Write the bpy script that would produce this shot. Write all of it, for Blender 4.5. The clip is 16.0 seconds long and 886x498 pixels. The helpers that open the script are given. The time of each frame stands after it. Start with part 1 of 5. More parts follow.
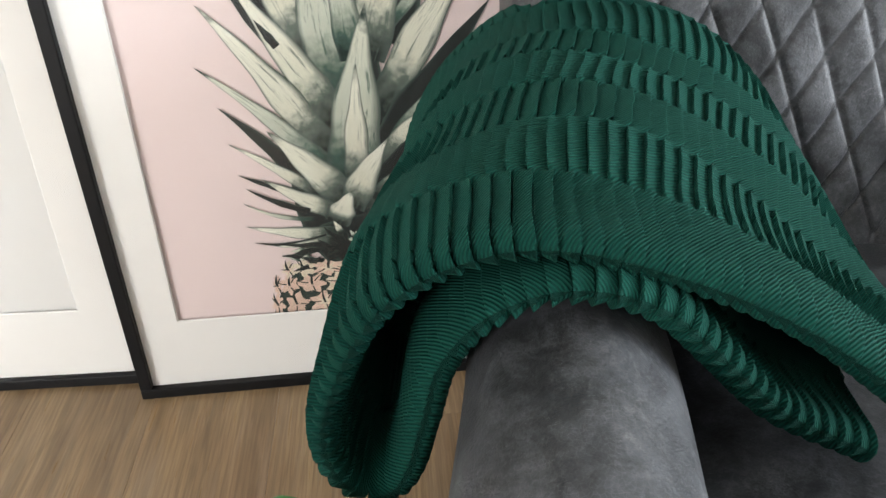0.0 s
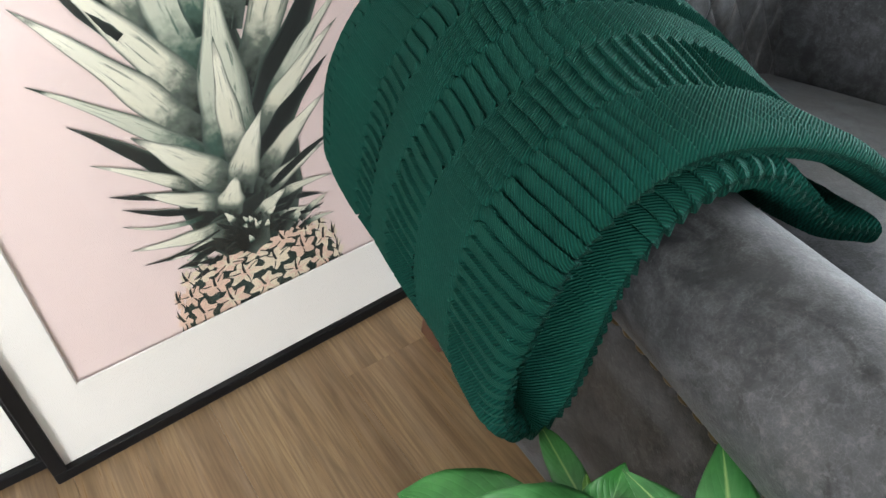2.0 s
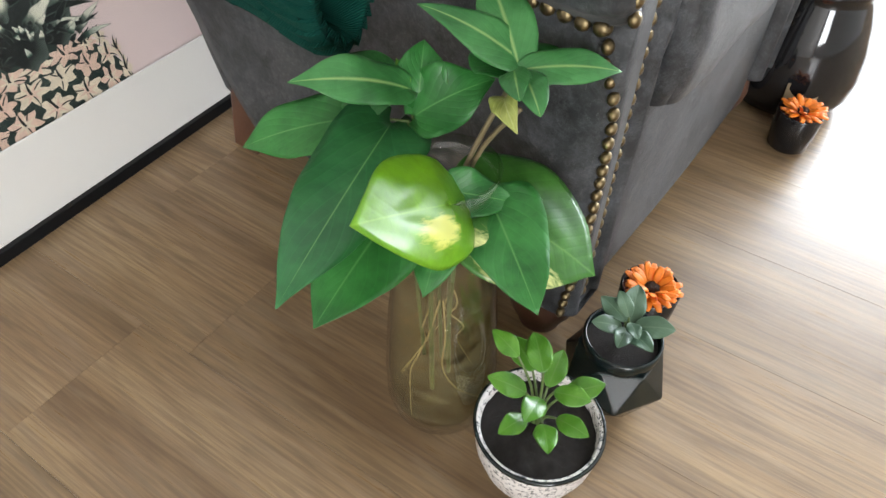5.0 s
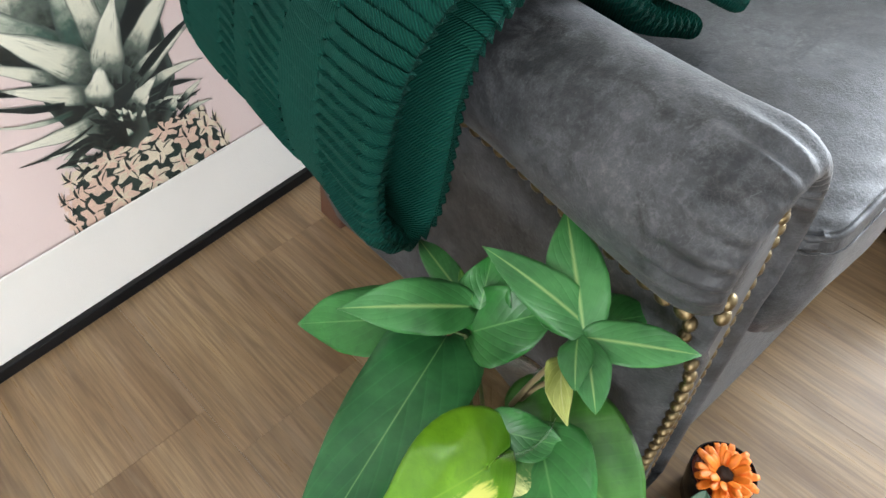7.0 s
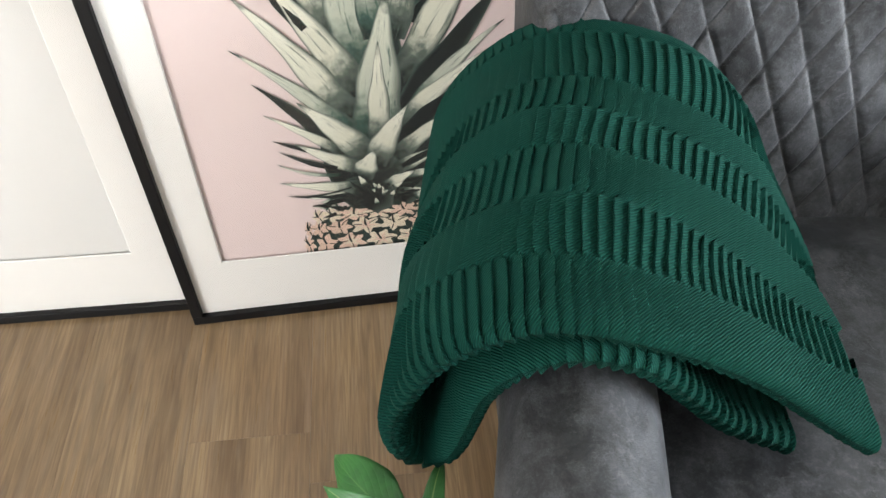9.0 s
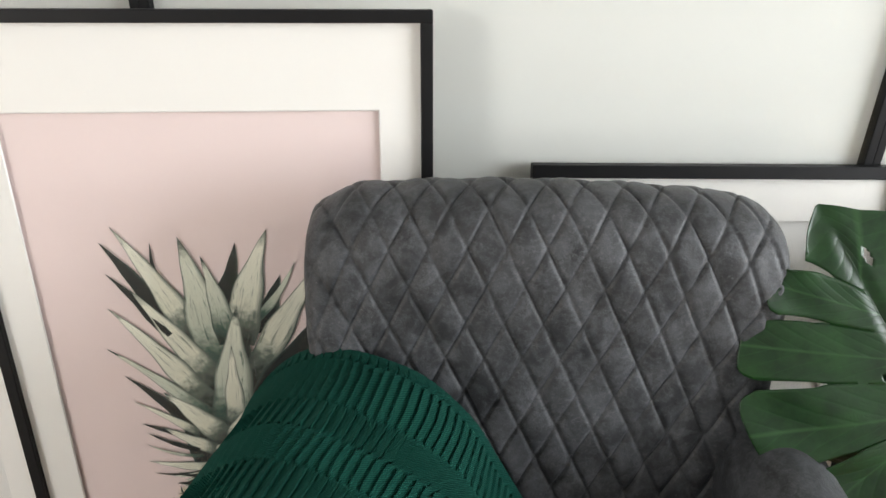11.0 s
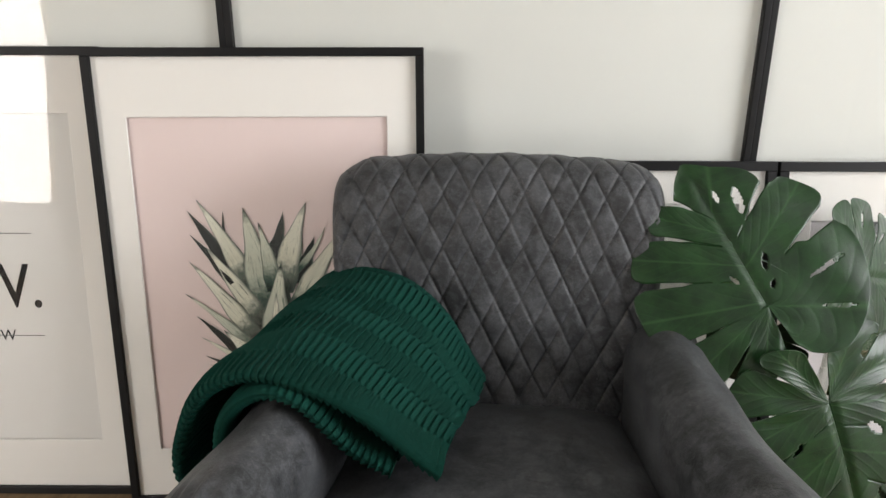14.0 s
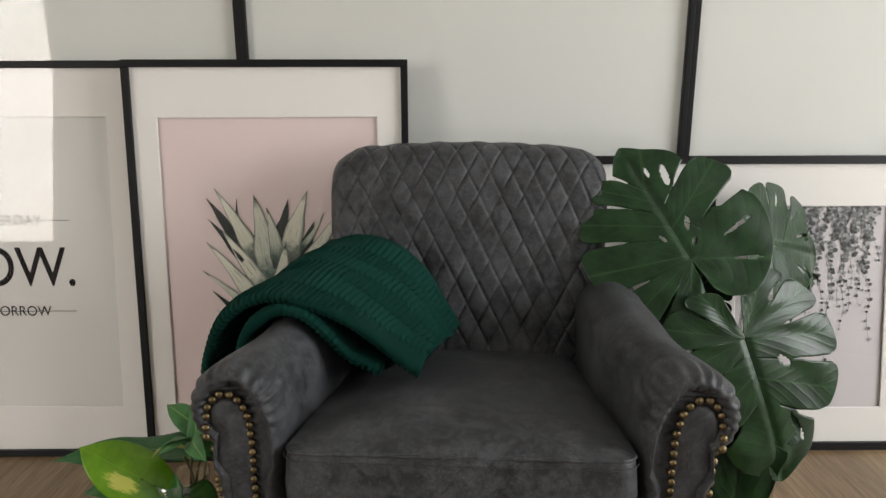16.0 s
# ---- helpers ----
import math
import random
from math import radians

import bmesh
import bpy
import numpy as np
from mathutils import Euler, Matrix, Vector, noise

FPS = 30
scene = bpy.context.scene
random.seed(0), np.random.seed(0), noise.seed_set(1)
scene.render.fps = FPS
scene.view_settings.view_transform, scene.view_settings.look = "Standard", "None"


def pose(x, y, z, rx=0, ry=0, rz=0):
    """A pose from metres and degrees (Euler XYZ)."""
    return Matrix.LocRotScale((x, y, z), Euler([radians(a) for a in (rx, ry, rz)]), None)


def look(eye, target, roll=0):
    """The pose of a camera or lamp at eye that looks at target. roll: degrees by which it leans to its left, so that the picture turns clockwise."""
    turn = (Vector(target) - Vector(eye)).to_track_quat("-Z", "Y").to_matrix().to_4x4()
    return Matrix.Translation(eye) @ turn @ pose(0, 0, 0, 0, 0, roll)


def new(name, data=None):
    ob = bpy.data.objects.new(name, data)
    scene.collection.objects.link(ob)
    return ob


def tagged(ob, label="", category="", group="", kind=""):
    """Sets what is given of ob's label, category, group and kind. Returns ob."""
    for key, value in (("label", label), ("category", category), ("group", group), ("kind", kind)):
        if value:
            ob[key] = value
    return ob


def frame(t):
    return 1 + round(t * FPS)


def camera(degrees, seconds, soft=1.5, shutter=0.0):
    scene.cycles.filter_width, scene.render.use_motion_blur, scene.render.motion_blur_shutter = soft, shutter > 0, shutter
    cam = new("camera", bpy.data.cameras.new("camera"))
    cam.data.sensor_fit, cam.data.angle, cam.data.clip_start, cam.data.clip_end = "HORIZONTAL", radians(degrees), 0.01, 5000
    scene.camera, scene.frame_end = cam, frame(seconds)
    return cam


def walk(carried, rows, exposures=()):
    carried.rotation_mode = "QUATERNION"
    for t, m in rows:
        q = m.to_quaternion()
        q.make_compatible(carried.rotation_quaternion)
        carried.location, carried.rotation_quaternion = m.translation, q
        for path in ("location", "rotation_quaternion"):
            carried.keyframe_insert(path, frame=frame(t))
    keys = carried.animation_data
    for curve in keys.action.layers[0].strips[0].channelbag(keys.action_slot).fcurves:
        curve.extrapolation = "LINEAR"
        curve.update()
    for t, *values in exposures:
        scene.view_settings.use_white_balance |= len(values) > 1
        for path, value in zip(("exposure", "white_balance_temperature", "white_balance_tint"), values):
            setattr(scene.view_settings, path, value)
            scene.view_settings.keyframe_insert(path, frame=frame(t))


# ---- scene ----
cam = camera(66.42, 16.0)
PATH = [
    (0, (0.078, 0.071, 0.833), (0.098, 1.700, -0.326), 1.09),
    (0.5, (0.041, 0.106, 0.849), (0.126, 1.664, -0.402), 1.17),
    (1, (-0.026, 0.157, 0.841), (0.368, 1.623, -0.462), 0.69),
    (1.5, (-0.094, 0.182, 0.841), (0.491, 1.566, -0.479), 0.65),
    (2, (-0.176, 0.144, 0.859), (0.576, 1.431, -0.474), 0.33),
    (2.5, (-0.254, 0.081, 0.849), (0.597, 1.301, -0.488), 0.01),
    (3, (-0.293, 0.028, 0.810), (0.722, 1.123, -0.520), 0.08),
    (3.5, (-0.327, -0.002, 0.784), (0.760, 1.018, -0.549), -0.02),
    (4, (-0.353, -0.029, 0.729), (0.762, 0.928, -0.629), -0.15),
    (4.2, (-0.353, -0.043, 0.704), (0.766, 0.858, -0.687), 0.13),
    (6.5, (-0.250, -0.019, 0.798), (0.737, 0.862, -0.703), -0.60),
    (7, (-0.189, 0.057, 0.832), (0.656, 1.064, -0.674), -0.17),
    (7.5, (-0.121, 0.095, 0.858), (0.502, 1.248, -0.653), 0.08),
    (8, (-0.080, 0.108, 0.893), (0.273, 1.370, -0.618), 0.69),
    (8.5, (-0.019, 0.122, 0.956), (0.179, 1.416, -0.556), 0.86),
    (9, (0.034, 0.085, 1.032), (0.088, 1.411, -0.464), 1.48),
    (9.5, (0.148, 0.066, 1.124), (0.103, 1.507, -0.263), 1.11),
    (10, (0.281, 0.063, 1.183), (0.210, 1.662, -0.015), 0.85),
    (10.2, (0.317, 0.064, 1.190), (0.253, 1.722, 0.073), 0.93),
    (12.3, (0.416, -0.190, 1.169), (0.226, 1.640, 0.386), 0.40),
    (12.5, (0.429, -0.221, 1.158), (0.240, 1.621, 0.402), 0.39),
    (13, (0.453, -0.302, 1.134), (0.275, 1.556, 0.418), 0.37),
    (13.5, (0.484, -0.401, 1.121), (0.304, 1.476, 0.455), 0.30),
    (14, (0.486, -0.458, 1.104), (0.303, 1.429, 0.468), 0.06),
    (14.5, (0.472, -0.538, 1.080), (0.296, 1.366, 0.491), 0.25),
    (15, (0.458, -0.642, 1.059), (0.284, 1.272, 0.507), 0.11),
    (15.5, (0.480, -0.707, 1.034), (0.316, 1.223, 0.537), -0.06),
    (16, (0.535, -0.753, 0.996), (0.378, 1.183, 0.519), -0.12),
]
EXPOSURES = [(0, 1.00, 6250, 10), (0.6, 1.18, 6150, 10), (1.5, 1.22, 6050, 9), (2.1, 1.28, 6100, 9), (3, 1.15, 6150, 9), (4, 1.12, 6200, 9), (6, 1.15, 5950, 9), (7.5, 1.30, 6050, 9), (8.4, 1.15, 6200, 10), (9.2, 1.04, 6250, 10), (10.2, 0.63, 6380, 10), (12.4, 0.14, 6550, 11), (14, 0.06, 6650, 12), (15.4, -0.16, 6700, 12), (16, -0.36, 6700, 12)]
walk(cam, [(t, look(eye, target, roll)) for t, eye, target, roll in PATH], EXPOSURES)

# ---------------- world and light ----------------
ROOM = Matrix.Translation((0.465, 1.120, 0)) @ Matrix.Rotation(radians(5.0), 4, "Z")
world = bpy.data.worlds.new("daylight")
scene.world = world
world.use_nodes = True
wn = world.node_tree.nodes
sky = wn.new("ShaderNodeTexSky")
sky.sky_type = "NISHITA"
sky.sun_disc = False
sky.sun_elevation, sky.sun_rotation = radians(38), radians(215)
wn["Background"].inputs["Strength"].default_value = 0.12
world.node_tree.links.new(sky.outputs["Color"], wn["Background"].inputs["Color"])
sun_data = bpy.data.lights.new("sun", "SUN")
sun_data.energy, sun_data.angle, sun_data.color = 1.2, radians(12), (1, 0.95, 0.88)
sun = new("sun", sun_data)
sun.matrix_world = look((-4, -6, 6), (0, 0, 0))


def window_light(name, m, wide, high, watts, color):
    data = bpy.data.lights.new(name, "AREA")
    data.shape, data.size, data.size_y, data.energy, data.color = "RECTANGLE", wide, high, watts, color
    ob = new(name, data)
    ob.matrix_world = m
    return ob


window_light("window_light_rear", ROOM @ pose(-4.6, -4.46, 1.45, 90, 0, 0), 2.1, 1.6, 140, (1.0, 0.97, 0.935))
window_light("window_light_side", ROOM @ pose(3.36, -1.9, 1.45, 90, 0, 90), 2.3, 1.7, 165, (0.955, 0.98, 1.0))


# ---------------- materials ----------------
def shader(name):
    m = bpy.data.materials.new(name)
    m.use_nodes = True
    nt = m.node_tree
    return m, nt, nt.nodes["Principled BSDF"]


def node(nt, kind, links=(), **values):
    n = nt.nodes.new(kind)
    for k, v in values.items():
        n.inputs[k].default_value = v
    for socket, source in links:
        nt.links.new(source, n.inputs[socket])
    return n


def coords(nt, kind="Object", scale=(1, 1, 1)):
    tc = nt.nodes.new("ShaderNodeTexCoord")
    return node(nt, "ShaderNodeMapping", [("Vector", tc.outputs[kind])], Scale=scale).outputs[0]


def ramp(nt, fac, stops):
    r = nt.nodes.new("ShaderNodeValToRGB")
    nt.links.new(fac, r.inputs[0])
    e = r.color_ramp.elements
    while len(e) < len(stops):
        e.new(0.5)
    for el, (p, c) in zip(e, stops):
        el.position = p
        el.color = (*c, 1) if isinstance(c, tuple) else (c, c, c, 1)
    return r.outputs[0]


def mix(nt, fac, a, b, mode="MIX"):
    n = nt.nodes.new("ShaderNodeMix")
    n.data_type, n.blend_type = "RGBA", mode
    for i, v in ((0, fac), (6, a), (7, b)):
        if isinstance(v, (int, float)):
            n.inputs[i].default_value = v
        elif isinstance(v, tuple):
            n.inputs[i].default_value = (*v, 1)
        else:
            nt.links.new(v, n.inputs[i])
    return n.outputs[2]


def bump(nt, height, p, strength=0.3, distance=0.002):
    b = node(nt, "ShaderNodeBump", [("Height", height)], Strength=strength, Distance=distance)
    nt.links.new(b.outputs[0], p.inputs["Normal"])
    return b


def noise_tex(nt, vec, scale, detail=4, rough=0.55, dist=0.0):
    return node(nt, "ShaderNodeTexNoise", [("Vector", vec)], Scale=scale, Detail=detail, Roughness=rough, Distortion=dist).outputs[0]


def plain(name, color, rough=0.5, metal=0.0, var=0.12, scale=12.0, relief=0.1, spec=0.5):
    m, nt, p = shader(name)
    p.inputs["Specular IOR Level"].default_value = spec
    v = coords(nt)
    n1 = noise_tex(nt, v, scale)
    n2 = noise_tex(nt, v, scale * 14, 3)
    dark = tuple(c * (1 - var) for c in color)
    light = tuple(min(1, c * (1 + var)) for c in color)
    nt.links.new(mix(nt, n1, dark, light), p.inputs["Base Color"])
    p.inputs["Metallic"].default_value = metal
    nt.links.new(ramp(nt, n2, [(0.2, max(0, rough - 0.08)), (0.8, min(1, rough + 0.08))]), p.inputs["Roughness"])
    if relief:
        bump(nt, n2, p, relief, 0.001)
    return m


def leather_material():
    m, nt, p = shader("distressed_leather")
    v = coords(nt)
    big = noise_tex(nt, v, 8, 5, 0.62, 0.5)
    mid = noise_tex(nt, v, 36, 7, 0.68, 0.5)
    fleck = noise_tex(nt, v, 150, 6, 0.75, 0.3)
    hair = noise_tex(nt, node(nt, "ShaderNodeMapping", [("Vector", v)], Rotation=(0.4, 0.7, 0.9), Scale=(1, 5, 1)).outputs[0], 80, 5, 0.7, 1.5)
    base = ramp(nt, big, [(0.32, (0.0130, 0.0142, 0.0155)), (0.50, (0.028, 0.030, 0.033)), (0.68, (0.054, 0.057, 0.062))])
    base = mix(nt, ramp(nt, mid, [(0.44, 0.0), (0.66, 0.62)]), base, (0.080, 0.085, 0.092))
    base = mix(nt, ramp(nt, noise_tex(nt, v, 19, 6, 0.7, 1.4), [(0.34, 0.75), (0.50, 0.0)]), base, (0.012, 0.0125, 0.013))
    rub = node(nt, "ShaderNodeMath", [(0, ramp(nt, fleck, [(0.50, 0.0), (0.68, 0.60)])), (1, ramp(nt, big, [(0.42, 0.15), (0.66, 1.0)]))])
    rub.operation = "MULTIPLY"
    base = mix(nt, rub.outputs[0], base, (0.135, 0.138, 0.145))
    base = mix(nt, ramp(nt, hair, [(0.62, 0.0), (0.70, 0.34)]), base, (0.17, 0.173, 0.18))
    warp = noise_tex(nt, v, 55, 5, 0.65, 2.0)
    cells = node(nt, "ShaderNodeTexVoronoi", [("Vector", node(nt, "ShaderNodeVectorMath", [(0, v), (1, node(nt, "ShaderNodeMapping", [("Vector", node(nt, "ShaderNodeTexNoise", [("Vector", v)], Scale=60.0, Detail=3.0).outputs["Color"])], Scale=(0.012, 0.012, 0.012)).outputs[0])]).outputs[0])], Scale=340.0)
    cells.feature = "DISTANCE_TO_EDGE"
    crack = ramp(nt, cells.outputs["Distance"], [(0.0, 1.0), (0.09, 0.0)])
    worn = node(nt, "ShaderNodeMath", [(0, crack), (1, ramp(nt, mid, [(0.40, 0.0), (0.62, 0.22)]))])
    worn.operation = "MULTIPLY"
    base = mix(nt, worn.outputs[0], base, (0.17, 0.173, 0.18))
    nt.links.new(base, p.inputs["Base Color"])
    nt.links.new(ramp(nt, mid, [(0.3, 0.42), (0.7, 0.60)]), p.inputs["Roughness"])
    p.inputs["Specular IOR Level"].default_value = 0.34
    p.inputs["Sheen Weight"].default_value = 0.04
    p.inputs["Sheen Roughness"].default_value = 0.4
    fine = noise_tex(nt, v, 420, 3, 0.6)
    h = mix(nt, 0.35, fine, warp)
    bump(nt, h, p, 0.42, 0.0018)
    return m


def knit_material():
    m, nt, p = shader("green_knit")
    uv = coords(nt, "UV", (1, 1, 1))
    v = coords(nt)
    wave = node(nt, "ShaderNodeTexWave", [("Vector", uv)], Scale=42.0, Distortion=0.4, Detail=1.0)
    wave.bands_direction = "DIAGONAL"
    n = noise_tex(nt, v, 14, 4)
    fuzz = noise_tex(nt, v, 900, 2)
    base = mix(nt, n, (0.0030, 0.041, 0.0300), (0.0056, 0.062, 0.0450))
    # shade in the twill grooves is put into the colour, along the bump's wave
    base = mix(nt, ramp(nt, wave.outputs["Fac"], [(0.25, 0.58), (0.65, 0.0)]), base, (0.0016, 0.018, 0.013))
    lint = ramp(nt, noise_tex(nt, v, 160, 1), [(0.84, 0.0), (0.86, 0.4)])
    base = mix(nt, lint, base, (0.06, 0.13, 0.10))
    nt.links.new(base, p.inputs["Base Color"])
    p.inputs["Roughness"].default_value = 0.85
    p.inputs["Specular IOR Level"].default_value = 0.10
    p.inputs["Sheen Weight"].default_value = 0.02
    p.inputs["Sheen Tint"].default_value = (0.2, 0.75, 0.55, 1)
    bump(nt, mix(nt, 0.30, wave.outputs["Fac"], fuzz), p, 0.9, 0.0013)
    return m


def floor_material():
    m, nt, p = shader("oak_vinyl")
    info = nt.nodes.new("ShaderNodeObjectInfo")
    tc = nt.nodes.new("ShaderNodeTexCoord")
    off = node(nt, "ShaderNodeVectorMath", [(0, info.outputs["Random"])])
    off.operation = "MULTIPLY"
    off.inputs[1].default_value = (37.0, 91.0, 13.0)
    moved = node(nt, "ShaderNodeVectorMath", [(0, tc.outputs["Object"]), (1, off.outputs[0])])
    moved.operation = "ADD"
    st = node(nt, "ShaderNodeMapping", [("Vector", moved.outputs[0])], Scale=(1, 0.10, 1)).outputs[0]
    st2 = node(nt, "ShaderNodeMapping", [("Vector", moved.outputs[0])], Scale=(1, 0.035, 1)).outputs[0]
    st3 = node(nt, "ShaderNodeMapping", [("Vector", moved.outputs[0])], Scale=(1, 0.30, 1)).outputs[0]
    cath = noise_tex(nt, st, 11, 2, 0.45, 0.5)
    rings = node(nt, "ShaderNodeMath", [(0, cath)])
    rings.operation = "MULTIPLY"
    rings.inputs[1].default_value = 24.0
    fr = node(nt, "ShaderNodeMath", [(0, rings.outputs[0])])
    fr.operation = "PINGPONG"
    fr.inputs[1].default_value = 1.0
    grain = noise_tex(nt, st2, 230, 4, 0.6)
    tone = noise_tex(nt, st, 16, 4, 0.6)
    base = ramp(nt, tone, [(0.28, (0.165, 0.104, 0.051)), (0.5, (0.265, 0.177, 0.092)), (0.72, (0.375, 0.266, 0.146))])
    base = mix(nt, ramp(nt, fr.outputs[0], [(0.0, 0.20), (0.45, 0.0)]), base, (0.090, 0.055, 0.031))
    base = mix(nt, ramp(nt, grain, [(0.40, 0.42), (0.60, 0.0)]), base, (0.080, 0.049, 0.029))
    base = mix(nt, ramp(nt, noise_tex(nt, st, 60, 4, 0.6), [(0.5, 0.0), (0.75, 0.35)]), base, (0.36, 0.28, 0.19))
    shade = ramp(nt, info.outputs["Random"], [(0.0, 0.82), (1.0, 1.14)])
    base = mix(nt, 1.0, base, shade, "MULTIPLY")
    nt.links.new(base, p.inputs["Base Color"])
    nt.links.new(ramp(nt, grain, [(0.3, 0.40), (0.7, 0.26)]), p.inputs["Roughness"])
    bump(nt, grain, p, 0.25, 0.0008)
    return m


def glass_material(name, tint=(1, 1, 1), rough=0.0, gain=1.0):
    m, nt, p = shader(name)
    nt.nodes.remove(p)
    t = node(nt, "ShaderNodeBsdfTransparent")
    t.inputs[0].default_value = (*tint, 1)
    g = node(nt, "ShaderNodeBsdfGlossy", Roughness=rough)
    f = node(nt, "ShaderNodeLayerWeight", Blend=0.5)
    p5 = node(nt, "ShaderNodeMath", [(0, f.outputs["Facing"])])
    p5.operation = "POWER"
    p5.inputs[1].default_value = 5.0
    k = node(nt, "ShaderNodeMath", [(0, p5.outputs[0])])
    k.operation = "MULTIPLY_ADD"
    k.inputs[1].default_value, k.inputs[2].default_value = 0.9, 0.04 * gain
    s = node(nt, "ShaderNodeMixShader", [(0, k.outputs[0]), (1, t.outputs[0]), (2, g.outputs[0])])
    nt.links.new(s.outputs[0], nt.nodes["Material Output"].inputs[0])
    return m


def cloudy_water(name):
    """Stale vase water: mostly clear, with a little pale yellow matter in streaks."""
    m, nt, p = shader(name)
    v = node(nt, "ShaderNodeMapping", [("Vector", coords(nt))], Scale=(1, 1, 3.5)).outputs[0]
    n = noise_tex(nt, v, 14, 4, 0.6, 1.2)
    nt.links.new(ramp(nt, n, [(0.35, (0.20, 0.155, 0.055)), (0.65, (0.42, 0.36, 0.17))]), p.inputs["Base Color"])
    p.inputs["Roughness"].default_value = 0.03
    t = node(nt, "ShaderNodeBsdfTransparent")
    t.inputs[0].default_value = (0.93, 0.87, 0.72, 1)
    s = node(nt, "ShaderNodeMixShader", [(0, ramp(nt, n, [(0.40, 0.06), (0.72, 0.42)])), (1, t.outputs[0]), (2, p.outputs[0])])
    nt.links.new(s.outputs[0], nt.nodes["Material Output"].inputs[0])
    return m


def band(nt, fac, lo, hi):
    """0 at lo, 1 at hi, clamped."""
    r = nt.nodes.new("ShaderNodeMapRange")
    nt.links.new(fac, r.inputs["Value"])
    r.inputs["From Min"].default_value, r.inputs["From Max"].default_value = lo, hi
    return r.outputs[0]


def leaf_material(name, dark, light, rib, rib_width=0.06, veins=9.0, gloss=0.32, patch=None, spot=(0.3, 0.25, 0.1, 0.2), relief=0.30):
    """uv.x runs from edge to edge (0.5 is the midrib), uv.y from stalk to tip."""
    m, nt, p = shader(name)
    tc = nt.nodes.new("ShaderNodeTexCoord")
    sep = node(nt, "ShaderNodeSeparateXYZ", [("Vector", tc.outputs["UV"])])
    a = node(nt, "ShaderNodeMath", [(0, sep.outputs[0])])
    a.operation = "SUBTRACT"
    a.inputs[1].default_value = 0.5
    b = node(nt, "ShaderNodeMath", [(0, a.outputs[0])])
    b.operation = "ABSOLUTE"
    v = coords(nt)
    n = noise_tex(nt, v, 22, 4, 0.6)
    n2 = noise_tex(nt, v, 75, 4, 0.7, 1.2)
    slant = node(nt, "ShaderNodeMath", [(0, sep.outputs[1]), (1, b.outputs[0])])
    slant.operation = "SUBTRACT"
    s2 = node(nt, "ShaderNodeMath", [(0, slant.outputs[0])])
    s2.operation = "MULTIPLY"
    s2.inputs[1].default_value = veins
    s3 = node(nt, "ShaderNodeMath", [(0, s2.outputs[0])])
    s3.operation = "PINGPONG"
    s3.inputs[1].default_value = 0.5
    base = mix(nt, ramp(nt, n, [(0.34, 0.0), (0.66, 1.0)]), tuple(c * 0.85 for c in dark), light)
    base = mix(nt, ramp(nt, n2, [(0.52, 0.0), (0.70, 0.35)]), base, tuple(c * 0.75 for c in dark))
    base = mix(nt, ramp(nt, s3.outputs[0], [(0.0, 0.9 * relief), (0.08, 0.0)]), base, tuple(min(1, c * 1.5) for c in light))
    if patch:
        cx, cy, rx, ry = spot
        off = node(nt, "ShaderNodeMapping", [("Vector", tc.outputs["UV"])], Location=(-cx / rx, -cy / ry, 0), Scale=(1 / rx, 1 / ry, 0))
        far = node(nt, "ShaderNodeVectorMath", [(0, off.outputs[0])])
        far.operation = "LENGTH"
        streaks = noise_tex(nt, node(nt, "ShaderNodeMapping", [("Vector", tc.outputs["UV"])], Rotation=(0, 0, 0.6), Scale=(16, 4, 1)).outputs[0], 1.4, 4, 0.7, 0.6)
        wob = node(nt, "ShaderNodeMath", [(0, streaks)])
        wob.operation = "MULTIPLY"
        wob.inputs[1].default_value = 1.7
        edge = node(nt, "ShaderNodeMath", [(0, far.outputs["Value"]), (1, wob.outputs[0])])
        edge.operation = "ADD"
        base = mix(nt, band(nt, edge.outputs[0], 1.95, 1.55), base, patch)
    base = mix(nt, ramp(nt, b.outputs[0], [(0.0, 0.85), (rib_width, 0.0)]), base, rib)
    nt.links.new(base, p.inputs["Base Color"])
    p.inputs["Roughness"].default_value = gloss
    p.inputs["Specular IOR Level"].default_value = 0.38
    bump(nt, mix(nt, 0.5, ramp(nt, s3.outputs[0], [(0.0, 0.0), (0.20, 0.8), (0.5, 1.0)]), n2), p, relief, 0.002)
    return m


